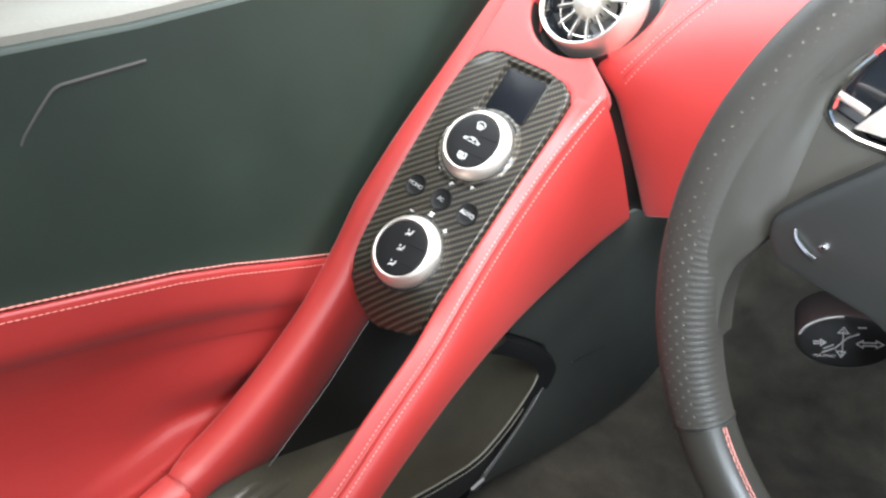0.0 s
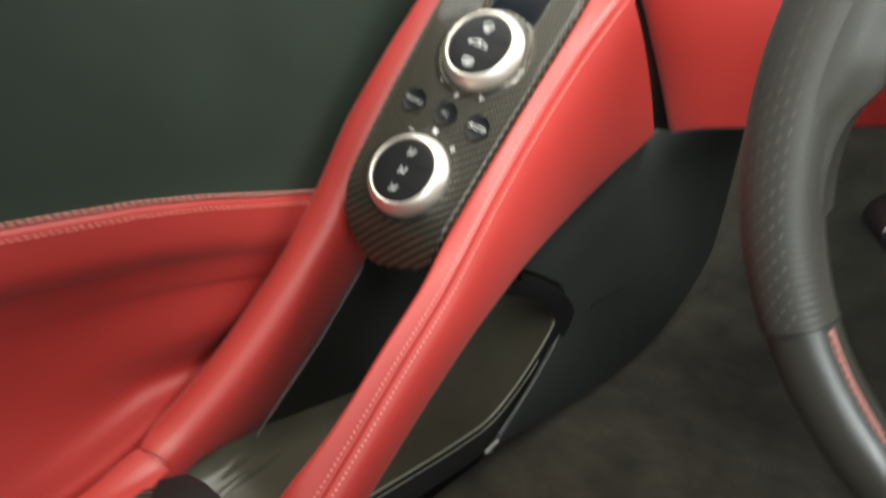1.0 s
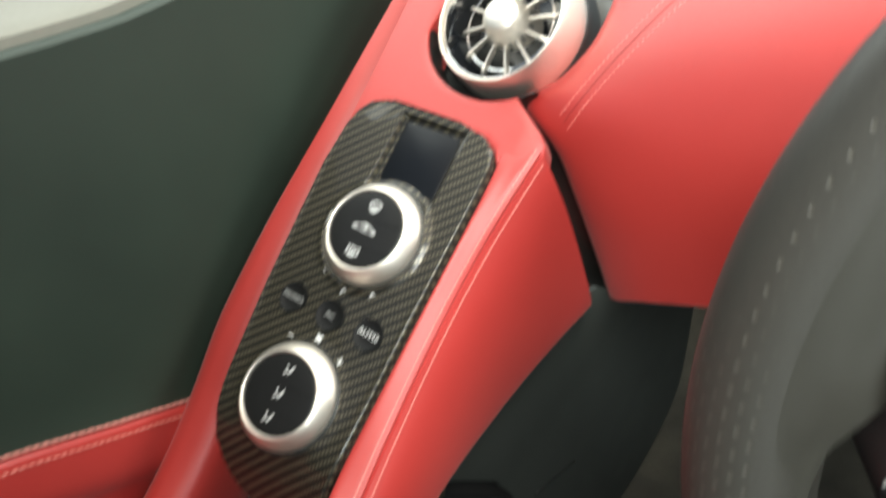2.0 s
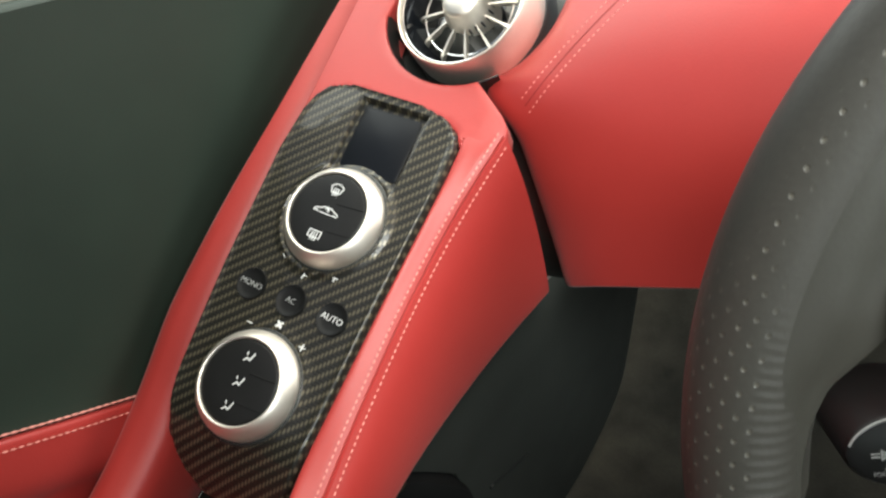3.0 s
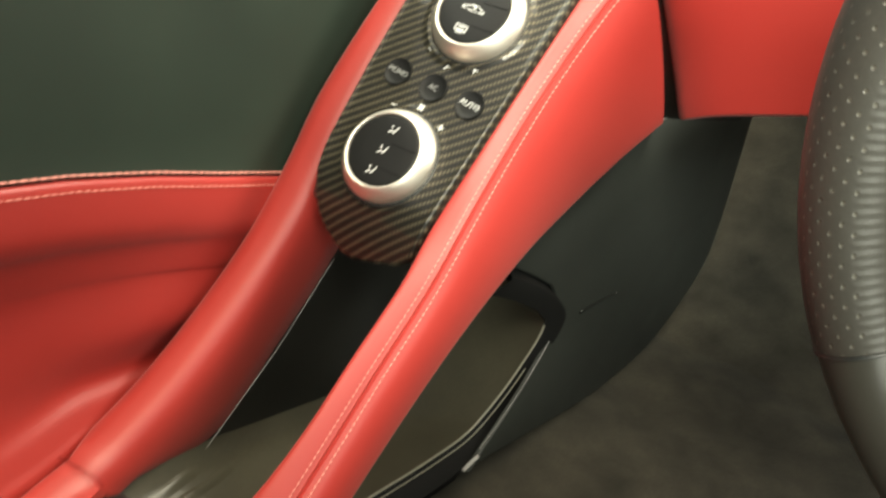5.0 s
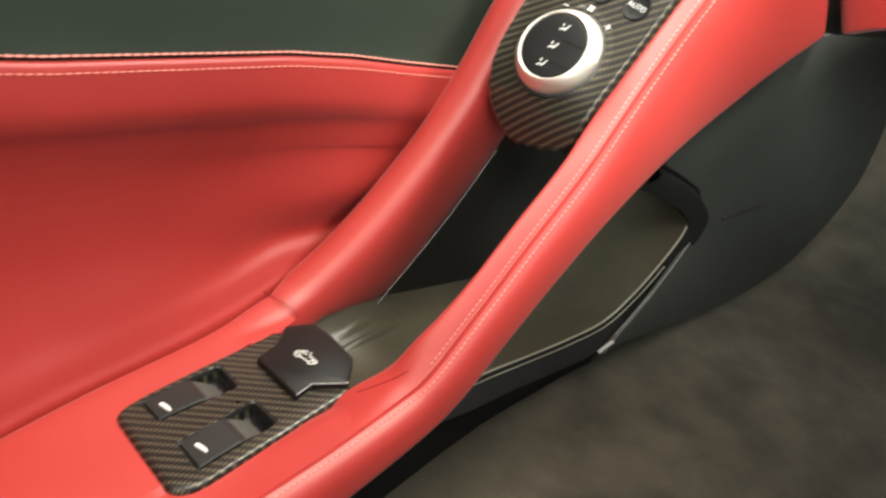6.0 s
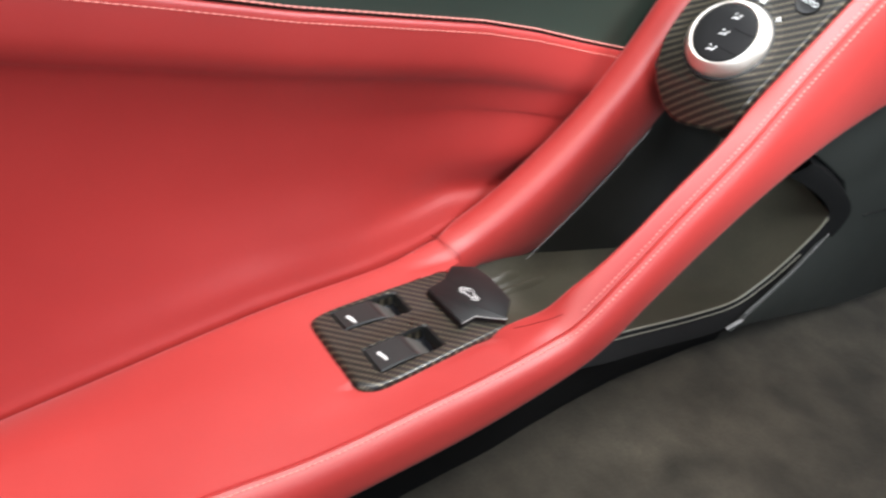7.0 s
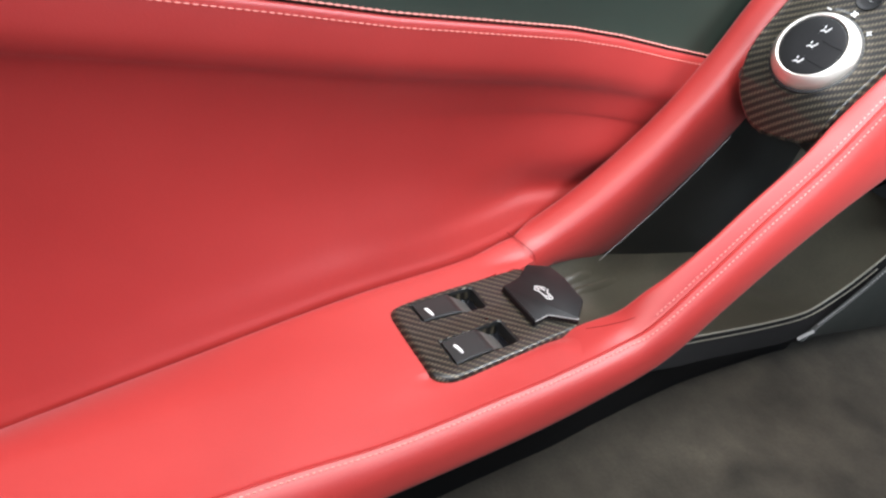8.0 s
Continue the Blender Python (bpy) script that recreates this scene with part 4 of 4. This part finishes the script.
def build_switches():
    sw = thing("window_switch_panel", (0, 0, -.001), "carbon plate with two window switches and a roof switch", "switch panel")
    outline = rounded([(-.0348, -.0492), (.0268, -.0530), (.0335, -.0430), (.0250, .0600), (-.0418, .0590), (-.0408, .010), (-.0385, -.0370)], [.007, .007, .010, .006, .006, .03, .02], 6)
    # plate as a fine grid cut to the outline, sunk at both switches
    wells = [[(-.0345, -.0346), (-.0165, -.0346), (-.0140, .0122), (-.0352, .0130)], [(.0022, -.0352), (.0237, -.0360), (.0207, .0120), (-.0005, .0120)]]

    def inside(q, poly):
        d = 9.0
        for a, b in zip(poly, poly[1:] + poly[:1]):
            e = Vector((b[0] - a[0], b[1] - a[1])).normalized()
            d = min(d, e.x * (q[1] - a[1]) - e.y * (q[0] - a[0]))
        return d
    c = Vector((-.004, .004))
    rows = []
    dense = []
    for a, b in zip(outline, outline[1:] + outline[:1]):
        m = max(1, int(math.hypot(b[0] - a[0], b[1] - a[1]) / .0012))
        dense += [(a[0] + (b[0] - a[0]) * k / m, a[1] + (b[1] - a[1]) * k / m) for k in range(m)]
    for s in np.r_[1, 1, .985, .97, .95, np.linspace(.92, .02, 52)]:
        row = []
        for p in dense:
            q = (c.x + (p[0] - c.x) * s, c.y + (p[1] - c.y) * s)
            z = .0030 if s < .95 else .0030 - .0026 * ((s - .94) / .06) ** 2
            if not rows:
                z = -.002
            for wl_ in wells:
                d = inside(q, wl_)
                z -= .0095 * min(1.0, max(0.0, d / .0012))
            row.append((q[0], q[1], z))
        rows.append(row)
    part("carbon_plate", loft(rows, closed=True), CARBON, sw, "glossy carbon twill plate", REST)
    for well in wells:
        a, b, e, f = [Vector(p) for p in well]
        frame_out = rounded([a, b, e, f], .003)
        rows = []
        cc = (a + b + e + f) / 4
        for z, k in ((-.0055, 1.05), (.0020, 1.05), (.0028, 1.01), (.0022, .965), (-.0070, .955)):
            rows.append([(cc.x + (p[0] - cc.x) * k, cc.y + (p[1] - cc.y) * k, z) for p in frame_out])
        switch = part("window_switch", loft(rows, closed=True), BLACK_PLASTIC, sw, "black window switch", REST)
        bed = [(cc.x + (p[0] - cc.x) * .97, cc.y + (p[1] - cc.y) * .97) for p in frame_out]
        part("switch_well", slab(bed, -.0085, -.0055), GLOSS_BLACK, switch, "glossy black finger well", REST)
        rows = []
        for t in np.linspace(0, 1, 14):
            l, r = a + (f - a) * (.03 + .57 * t), b + (e - b) * (.03 + .57 * t)
            z = .0034 + .0008 * math.sin(t * 2.6) - .0008 * max(0, (t - .85) / .15) ** 2
            w = (r - l) * .04
            rows.append([(l.x + w.x, l.y + w.y, -.005), (l.x + w.x, l.y + w.y, z - .0008), (l.x + w.x * 2, l.y + w.y * 2, z), (r.x - w.x * 2, r.y - w.y * 2, z), (r.x - w.x, r.y - w.y, z - .0008), (r.x - w.x, r.y - w.y, -.005)])
        part("rocker", loft(rows, caps=True), BLACK_PLASTIC, switch, "satin black rocker", REST)
        # slope facing up and forward; light on it is put into its grey
        ramp = []
        for t in np.linspace(0, 1, 10):
            v = .595 + .27 * t
            l, r = a + (f - a) * v, b + (e - b) * v
            k = .08 + .16 * t
            z = .0024 - .0078 * t ** 1.25
            ramp.append([(l.x + (r.x - l.x) * k, l.y + (r.y - l.y) * k, -.0058), (l.x + (r.x - l.x) * k, l.y + (r.y - l.y) * k, z),
                         (r.x - (r.x - l.x) * k, r.y - (r.y - l.y) * k, z), (r.x - (r.x - l.x) * k, r.y - (r.y - l.y) * k, -.0058)])
        part("finger_ramp", loft(ramp), LIT_GREY, switch, "slanting finger ramp, greyed for the light on it", REST)
        mid = (a + b) / 2 + ((f + e) / 2 - (a + b) / 2) * .19
        icon = rounded([(-.0050, -.0015), (.0050, -.0017), (.0048, .0002), (.0012, .0017), (-.0038, .0019), (-.0050, .0010)], .0009, 3)
        icon_m = REST @ Matrix.Translation((mid.x + (.0028 if mid.x < 0 else .0006), mid.y - .0010, 0)) @ Matrix.Rotation(radians(14), 4, "Z") @ Matrix.Diagonal((.82, .62, 1, 1))
        part("symbol", slab(icon, .0033, .00425), WHITE_PRINT, switch, "white window symbol", icon_m, smooth=False)
    plate = rounded([(-.0382, .0589), (-.0305, .0738), (-.0163, .0755), (.0078, .0725), (.0228, .0563), (.0112, .0406), (.0136, .0280), (-.0245, .0295), (-.0280, .0455)], .0014, 3)
    roof = part("roof_switch", slab(plate, .0012, .0072, .0016), SATIN_BLACK, sw, "raised angular satin black roof switch", REST)
    # glint on the edges towards the driver, drawn as a pale grey cord
    lit = [Vector(p) for p in ((.0132, .0290), (.0112, .0400), (.0116, .0412), (.0222, .0558), (.0218, .0574))]
    part("bright_edge", tube([(p.x, p.y, .0066) for p in lit], .00030, 6), GREY_PRINT, roof, "thin glint on the lit edge, drawn as a grey line", REST)
    car = [[(-.0066, -.0008), (-.0068, .0006), (-.0056, .0016), (-.0030, .0018), (-.0010, .0018)], [(.0012, .0017), (.0040, .0015), (.0062, .0011), (.0068, .0001), (.0066, -.0010)],
           [(.0012, .0017), (-.0006, .0040)], [(-.0050, .0016), (-.0034, .0034), (-.0020, .0034)], [(-.0028, -.0012), (.0028, -.0013)]]
    for cx in (-.0044, .0044):
        car.append([(cx + .0013 * math.cos(k), -.0010 + .0013 * math.sin(k)) for k in np.linspace(0, math.tau, 11)[:-1]] + [(cx + .0013, -.0010)])
    part("symbol", strokes(car, .00045, .0071, .0074), WHITE_PRINT, roof, "white open-roof car symbol", REST @ Matrix.Translation((-.0078, .0508, 0)) @ Matrix.Rotation(radians(10), 4, "Z") @ Matrix.Diagonal((1.12, 1.25, 1, 1)), smooth=False)
    return sw


build_switches()


# ---------------------------------------------------------------- dashboard, vent
def build_dash():
    dash = thing("dashboard", (0.3, 0.5, 0.1), "red leather dashboard panel with twin stitched seam", "dashboard")
    # panel facing the driver, its outer edge running beside the door arm
    edge = [(.1020, .388, .157), (.0950, .379, .185), (.0870, .367, .217), (.0750, .362, .246), (.0550, .362, .2695), (.0700, .370, .2835), (.0810, .378, .2970), (.0860, .388, .3130), (.0880, .398, .3320)]
    near = [(.150, .364, .180), (.148, .357, .204), (.146, .351, .228), (.144, .349, .252), (.142, .352, .276), (.142, .360, .299), (.142, .374, .321), (.142, .394, .341), (.142, .424, .359)]
    mid = [(.290, .340, .222), (.290, .333, .244), (.290, .328, .267), (.290, .326, .291), (.290, .329, .314), (.290, .337, .337), (.290, .351, .358), (.290, .371, .377), (.290, .401, .394)]
    far = [(.62, .300, .300), (.62, .293, .319), (.62, .288, .338), (.62, .286, .357), (.62, .289, .376), (.62, .297, .395), (.62, .311, .413), (.62, .331, .429), (.62, .361, .443)]
    across = glide([np.ravel(k) for k in (edge, near, mid, far)], 20)
    rows = []
    for s, r in enumerate(across):
        row = [Vector(v) for v in glide(r.reshape(9, 3), 5)]
        d = s / 60
        for q in row:
            q.y += .007 * math.exp(-d / .02)
        f = row[0]
        row = [f + Vector((0, .55, .02)), f + Vector((0, .012, -.004)), f + Vector((0, .003, -.002))] + row
        rows.append(row)
    panel = part("knee_panel", loft(rows), RED, dash, "smooth red leather panel")

    path = glide([(.0825, .2660), (.0965, .2895), (.1100, .3090), (.1250, .3280), (.1440, .3490)], 12)
    norm = Vector((-.62, 0, .78))
    tree = BVHTree.FromPolygons([v.co for v in panel.data.vertices], [f.vertices for f in panel.data.polygons])

    def on_dash(x, z):
        return tree.ray_cast(Vector((x, .10, z)), Vector((0, 1, 0)))[0]
    for off in (-.0040, .0040):
        seam = [on_dash(x + norm.x * off, z + norm.z * off) + Vector((0, -.0001, 0)) for x, z in path]
        stitches(seam, RED_THREAD, dash, length=.0015, gap=.0017, radius=.00034, label="pale red twin stitching")
    groove = [on_dash(x, z) for x, z in path]
    part("seam_groove", tube(groove, .00032, 6), RED_DARK, dash, "dark sewn seam")
    return dash


dash = build_dash()


def build_vent():
    m = POD @ Matrix.Translation((.0125, .2205, -.002)) @ Matrix.Rotation(radians(-6), 4, "Y") @ Matrix.Rotation(radians(10), 4, "X")
    vent = thing("air_vent", m.translation, "round silver-ringed turbine air vent in the dashboard", "air vent")
    part("bezel", lathe([(.0520, -.034), (.0470, -.026), (.0416, -.0225), (.0396, -.0110), (.0388, -.0100), (.0380, -.0110), (.0378, -.0300)], 72), BLACK_PLASTIC, vent, "black bezel", m)
    rows = []
    for a in np.linspace(radians(165), radians(318), 40):
        rows.append([(.0105 + r * math.cos(a), .2205 + r * math.sin(a), z) for r, z in ((.0447, -.0046), (.0441, -.0042), (.0436, -.0060), (.0428, -.0230), (.0360, -.0270))])
    part("gap_liner", loft(rows), BLACK_PLASTIC, vent, "black liner of the gap round the vent", POD)
    part("ring", lathe([(.0384, -.0150), (.0388, -.0100), (.0382, -.002), (.0369, .0070), (.0362, .0108), (.0358, .0120), (.0354, .0124), (.0350, .0121), (.0347, .0108), (.0345, .0060), (.0344, -.012)], 96), ALU, vent, "silver outer ring", m)
    part("bright_edge", lathe([(.0341, .0070), (.0340, .0096), (.0337, .0101), (.0333, .0099), (.0332, .0085), (.0334, .0060)], 96), CHROME, vent, "bright inner edge", m)
    part("throat", lathe([(.0343, .0080), (.0335, .0060), (.0328, -.004), (.0260, -.014), (0, -.016)], 48), GLOSS_BLACK, vent, "dark throat", m)
    circle = [(.0252 * math.cos(a), .0252 * math.sin(a), -.0008) for a in np.linspace(0, math.tau, 64, endpoint=False)]
    part("hoop", tube(circle, .00048, 6, closed=True), CHROME, vent, "thin bright hoop", m)
    for k in range(12):
        a = (k + .65) / 12 * math.tau
        d, e = Vector((math.cos(a), math.sin(a), 0)), Vector((-math.sin(a), math.cos(a), 0))
        rows = []
        for r, w, z in ((.0105, .0003, .0030), (.0150, .0004, .0026), (.0220, .0006, .0016), (.0270, .0008, .0004), (.0286, .0007, -.0008), (.0292, .0003, -.0022)):
            c = d * r
            rows.append([c - e * w + Vector((0, 0, z)), c + e * w + Vector((0, 0, z)), c + e * (w * .6) + Vector((0, 0, z - .004)), c - e * (w * .6) + Vector((0, 0, z - .004))])
        part("blade", loft(rows, closed=True, caps=True), ALU, vent, matrix=m)
    part("hub", lathe([(.0142, -.012), (.0140, -.003), (.0128, .0030), (.0110, .0078), (.0103, .0092), (.0100, .0106), (.0092, .0118), (.0075, .0128), (.0040, .0136), (0, .0138)], 48), ALU, vent, "domed metal hub", m)
    for k in range(9):
        a = radians(-60 + 16 * k)
        notch = [(r * math.cos(a), r * math.sin(a), z) for r, z in ((.0141, -.0015), (.0136, .0012), (.0132, .0026))]
        part("hub_notch", tube(notch, .0006, 6, flat=.6), GLOSS_BLACK, vent, "small dark notch", m)
    return vent


build_vent()


def build_gap():
    rows = []
    top = [(.040, .362, .300), (.056, .360, .288), (.068, .360, .270), (.0800, .362, .248), (.0885, .375, .205), (.096, .396, .165), (.097, .410, .148)]
    for p in glide(top, 5):
        rows.append([Vector(p) + Vector((-.05, .02, -.01)), Vector(p) + Vector((-.006, .010, -.002)), Vector(p) + Vector((.012, .020, .0)), Vector(p) + Vector((.030, .040, 0))])
    ob = part("shut_line", loft(rows), BLACK_PLASTIC)
    tagged(ob, "dark rubber-lined gap between door arm and dashboard", "gap seal", kind="structure")
    rows = []
    for y in np.linspace(.50, 1.1, 30):
        z = -.112 + 1.1 * max(0, y - .52) ** 1.6
        rows.append([(x, y, z + .004 * noise.noise((x * 12, y * 12, 5))) for x in np.linspace(-.10, 1.3, 40)])
    ob = part("footwell", loft(rows), CARPET)
    tagged(ob, "dark footwell lining below the dashboard", "footwell", kind="structure")


build_gap()


# ---------------------------------------------------------------- steering wheel
WHEEL_C = Vector((.3958, .1807, .2629))
WHEEL_N = Vector((.0081, -.9990, .0437)).normalized()
WHEEL_U = Vector((.99997, .0081, 0))
WHEEL_V = WHEEL_N.cross(WHEEL_U).normalized()
WHEEL = Matrix((WHEEL_U, WHEEL_V, WHEEL_N)).transposed().to_4x4()
WHEEL.translation = WHEEL_C


def build_wheel():
    wheel = thing("steering_wheel", WHEEL_C, "black leather steering wheel with perforated grips and red stitching", "steering wheel")

    big = .1772

    def rim(a0, a1, steps, swell=0.0):
        rows = []
        for a in np.linspace(a0, a1, steps):
            b = math.degrees(a)
            grip = math.exp(-((b - 180) / 22) ** 2)
            rad = .0150 + .0006 * grip + swell
            d = Vector((math.cos(a), math.sin(a), 0))
            rows.append([d * (big + rad * math.cos(k / 28 * math.tau)) + Vector((0, 0, rad * .92 * math.sin(k / 28 * math.tau))) for k in range(28)])
        return rows
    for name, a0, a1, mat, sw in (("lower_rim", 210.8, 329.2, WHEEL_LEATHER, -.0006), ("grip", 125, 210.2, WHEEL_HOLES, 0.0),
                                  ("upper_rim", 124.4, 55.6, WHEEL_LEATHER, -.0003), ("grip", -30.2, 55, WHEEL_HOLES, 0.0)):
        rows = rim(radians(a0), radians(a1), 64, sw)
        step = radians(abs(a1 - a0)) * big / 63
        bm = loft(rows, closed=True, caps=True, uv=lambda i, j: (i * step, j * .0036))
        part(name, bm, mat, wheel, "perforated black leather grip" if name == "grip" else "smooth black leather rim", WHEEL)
    for a in (210.5, 124.7, 55.3, -30.5):
        d = Vector((math.cos(radians(a)), math.sin(radians(a)), 0))
        ring = [d * (big + .0149 * math.cos(t)) + Vector((0, 0, .0137 * math.sin(t))) for t in np.linspace(0, math.tau, 32, endpoint=False)]
        part("rim_seam", tube(ring, .0007, 5, closed=True), BLACK_PLASTIC, wheel, matrix=WHEEL)
    # baseball-style cross stitching on the inside of the lower rim
    for side in (-1, 1):
        line = [WHEEL @ Vector((math.cos(a) * (big - .0128 + .0005 * side), math.sin(a) * (big - .0128 + .0005 * side), .0066 + .0004 * side)) for a in np.linspace(radians(211), radians(300), 140)]
        zig = [p + (WHEEL_N * .0005 + WHEEL_U * .0002) * (1 if k % 2 else -1) * side for k, p in enumerate(line)]
        part("stitching", tube(zig, .00025, 5), RED_THREAD, wheel, "red cross stitching")
    # broad spokes that grow out of the rim, opened by a metal-edged slot, and the centre pad
    reach = np.array([(196, -.1570, -.0450), (190, -.1595, -.0290), (186, -.1598, -.0165), (182, -.1580, -.0055), (178, -.1525, .0045), (174, -.1480, .0135), (170, -.1470, .0262),
                      (162, -.1450, .0450), (156, -.1428, .0640), (151, -.1412, .0765), (145, -.1340, .0920), (138, -.1235, .1080), (130, -.1100, .1290), (124, -.0985, .1440)])
    for sg in (-1, 1):
        def flip(pts):
            return [(-sg * x, y) for x, y in pts]
        rows = []
        for deg in np.linspace(196, 124, 60):
            c, d = math.cos(radians(deg)), math.sin(radians(deg))
            ex, ey = np.interp(deg, reach[::-1, 0], reach[::-1, 1]), np.interp(deg, reach[::-1, 0], reach[::-1, 2])
            fade = min(1.0, max(0.0, (196 - deg) / 8))

            def on_rim(phi, lift):
                r = big + (.0150 + lift) * math.cos(radians(phi))
                return np.array((r * c, r * d, (.0138 + lift) * math.sin(radians(phi))))
            p1, p4 = on_rim(112, .0004 * fade - .0006), np.array((ex, ey, .0042))
            ctrl = [on_rim(84, -.0008), p1, p1 * .62 + p4 * .38 + np.array((0, 0, .0012 * fade)), p1 * .25 + p4 * .75, p4, np.array((ex * .996, ey * .996, .0020)), np.array((ex * .99, ey * .99, -.012))]
            rows.append([(-sg * q[0], q[1], q[2]) for q in glide(ctrl, 4)])
        part("spoke", loft(rows), WHEEL_LEATHER, wheel, "smooth black leather spoke flowing out of the rim", WHEEL)
        bridge = [(-.1500, .0200), (-.1480, .0450), (-.1445, .0680), (-.1316, .0632), (-.1257, .0592), (-.0900, .0560), (-.0900, .0100), (-.1450, .0080)]
        bm = slab(flip(bridge), -.010, .0036)
        bmesh.ops.triangulate(bm, faces=bm.faces[:])
        part("spoke_bridge", bm, WHEEL_LEATHER, wheel, "black leather bridge to the wheel centre", WHEEL, smooth=False)
        slot = [(-.1420, .0640), (-.1420, .0780), (-.1300, .0980), (-.0900, .0980), (-.0900, .0540), (-.1300, .0580)]
        part("slot_insert", slab(flip(slot), -.016, -.0115), GLOSS_BLACK, wheel, "glossy black plate behind the slot", WHEEL, smooth=False)
        edge = glide([(-.1300, .0965, .0020), (-.1375, .0860, .0020), (-.1402, .0765, .0015), (-.1404, .0700, .0010)], 6)
        part("slot_lip", tube([(-sg * x, y, z - .0022) for x, y, z in edge], .0016, 8), RED, wheel, "red leather lip of the slot", WHEEL)
        trim = glide([(-.1305, .0935, .0045), (-.1360, .0850, .0048), (-.1395, .0765, .0048), (-.1402, .0702, .0050), (-.1372, .0655, .0050), (-.1320, .0632, .0050), (-.1240, .0612, .0050), (-.095, .0590, .0050)], 6)
        part("spoke_trim", tube([(-sg * x, y, z) for x, y, z in trim], .0012, 8), CHROME, wheel, "bright metal spoke trim", WHEEL)
        part("switch_bar", tube([(-sg * x, y, z) for x, y, z in ((-.1388, .0752, .000), (-.1330, .0738, .002), (-.1270, .0718, .003))], .0016, 8), ALU, wheel, "small silver switch bar", WHEEL)
        toggle = [(-.1300, .0650), (-.1205, .0780), (-.1120, .0790), (-.1120, .0640)]
        part("toggle", slab(flip(toggle), -.010, .004, .0012), ALU, wheel, "silver toggle switch in the slot", WHEEL)
        paddle = [(-.1890, .0400), (-.1908, .0350), (-.1900, .0290), (-.17, .005), (-.11, .005), (-.11, .060), (-.17, .060)]
        part("shift_paddle", slab(rounded(flip(paddle), .003, 3), -.038, -.034), DARK_GREY, wheel, "dark shift paddle", WHEEL)
        # reflection on the glossy switch, modelled as a bright metal cord
        gleam = glide([(-.1366, .0232, .0140), (-.1350, .0195, .0146), (-.1305, .0158, .0148), (-.1262, .0138, .0146)], 5)
        part("switch_gleam", tube([(-sg * x, y, z) for x, y, z in gleam], .0008, 6), CHROME, wheel, "gleam on the glossy switch, modelled as a metal cord", WHEEL)
        part("switch_stud", lathe([(.0018, .008), (.0018, .0150), (.0010, .0160), (0, .0162)], 16), CHROME, wheel, "small bright stud", WHEEL @ Matrix.Translation((sg * .1244, .0196, 0)))
    hub = [(-.1395, .0050), (-.1468, .0140), (-.1474, .0245), (-.1360, .0375), (-.1229, .0500), (-.1000, .0720), (-.050, .0900), (.050, .0900), (.1000, .0720), (.1229, .0500), (.1360, .0375), (.1474, .0245), (.1468, .0140), (.1395, .0050),
           (.100, -.004), (.070, -.020), (.045, -.060), (-.045, -.060), (-.070, -.020), (-.100, -.004)]
    part("hub", slab(rounded(hub, .004, 4), -.02, .0135, .004), BLACK_PLASTIC, wheel, "black wheel centre", WHEEL)
    part("column", lathe([(.052, -.16), (.055, -.05), (.048, -.02), (.03, -.015)], 48), BLACK_PLASTIC, wheel, "black steering column shroud", WHEEL)
    return wheel


build_wheel()


def build_column_switch():
    x, y, z = Vector((.9154, .3088, .2581)), Vector((-.3180, .1621, .9341)), Vector((.2466, -.9372, .2466))
    m = Matrix((x, y, z)).transposed().to_4x4()
    m.translation = (.2764, .2803, .1799)
    sw = thing("column_switch", m.translation, "black column adjuster switch with grey printed symbols", "switch")
    ring = [(.002 + .0255 * math.cos(a), .0015 + .0155 * math.sin(a)) for a in np.linspace(0, math.tau, 40, endpoint=False)]
    part("pod", slab(ring, -.06, .0, .003), SATIN_BLACK, sw, "rounded black pod", m)
    part("rim", tube([(.002 + .0240 * math.cos(a), .0015 + .0140 * math.sin(a), -.0004) for a in np.linspace(radians(92), radians(165), 24)], .0006, 6), GREY_PRINT, sw, "pale arc along the pod's edge", m)
    for lines in ([[(-.0140, .0015), (-.0112, .0015)], [(-.0140, .0002), (-.0112, .0002)]], [[(-.0104, .0026), (-.0104, -.0008), (-.0078, .0009), (-.0104, .0026)], [(-.0101, .0009), (-.0086, .0009)]],
                  [[(-.0097, -.0048), (-.0030, -.0020), (.0030, .0040), (.0086, .0062)], [(-.0090, -.0026), (-.0040, -.0002)]],
                  [[(.0010, .0080), (.0002, -.0060)]], [[(-.0016, .0066), (.0012, .0098), (.0034, .0064), (-.0016, .0066)], [(-.0024, -.0038), (-.0002, -.0072), (.0020, -.0042), (-.0024, -.0038)]],
                  [[(.0075, .0006), (.0105, .0026), (.0105, .0014), (.0170, .0014), (.0170, .0026), (.0204, .0006), (.0170, -.0014), (.0170, -.0002), (.0105, -.0002), (.0105, -.0014), (.0075, .0006)]],
                  [[(.0082, .0098), (.0120, .0098)]]):
        part("symbol", strokes(lines, .0006, .0, .0003), GREY_PRINT, sw, "grey printed symbol", m, smooth=False)
    lettering("lettering", "FORWARD", .0026, GREY_PRINT, sw, m @ Matrix.Translation((-.0085, -.0067, .0003)) @ Matrix.Diagonal((.86, 1, 1, 1)), "small grey printed word")


build_column_switch()
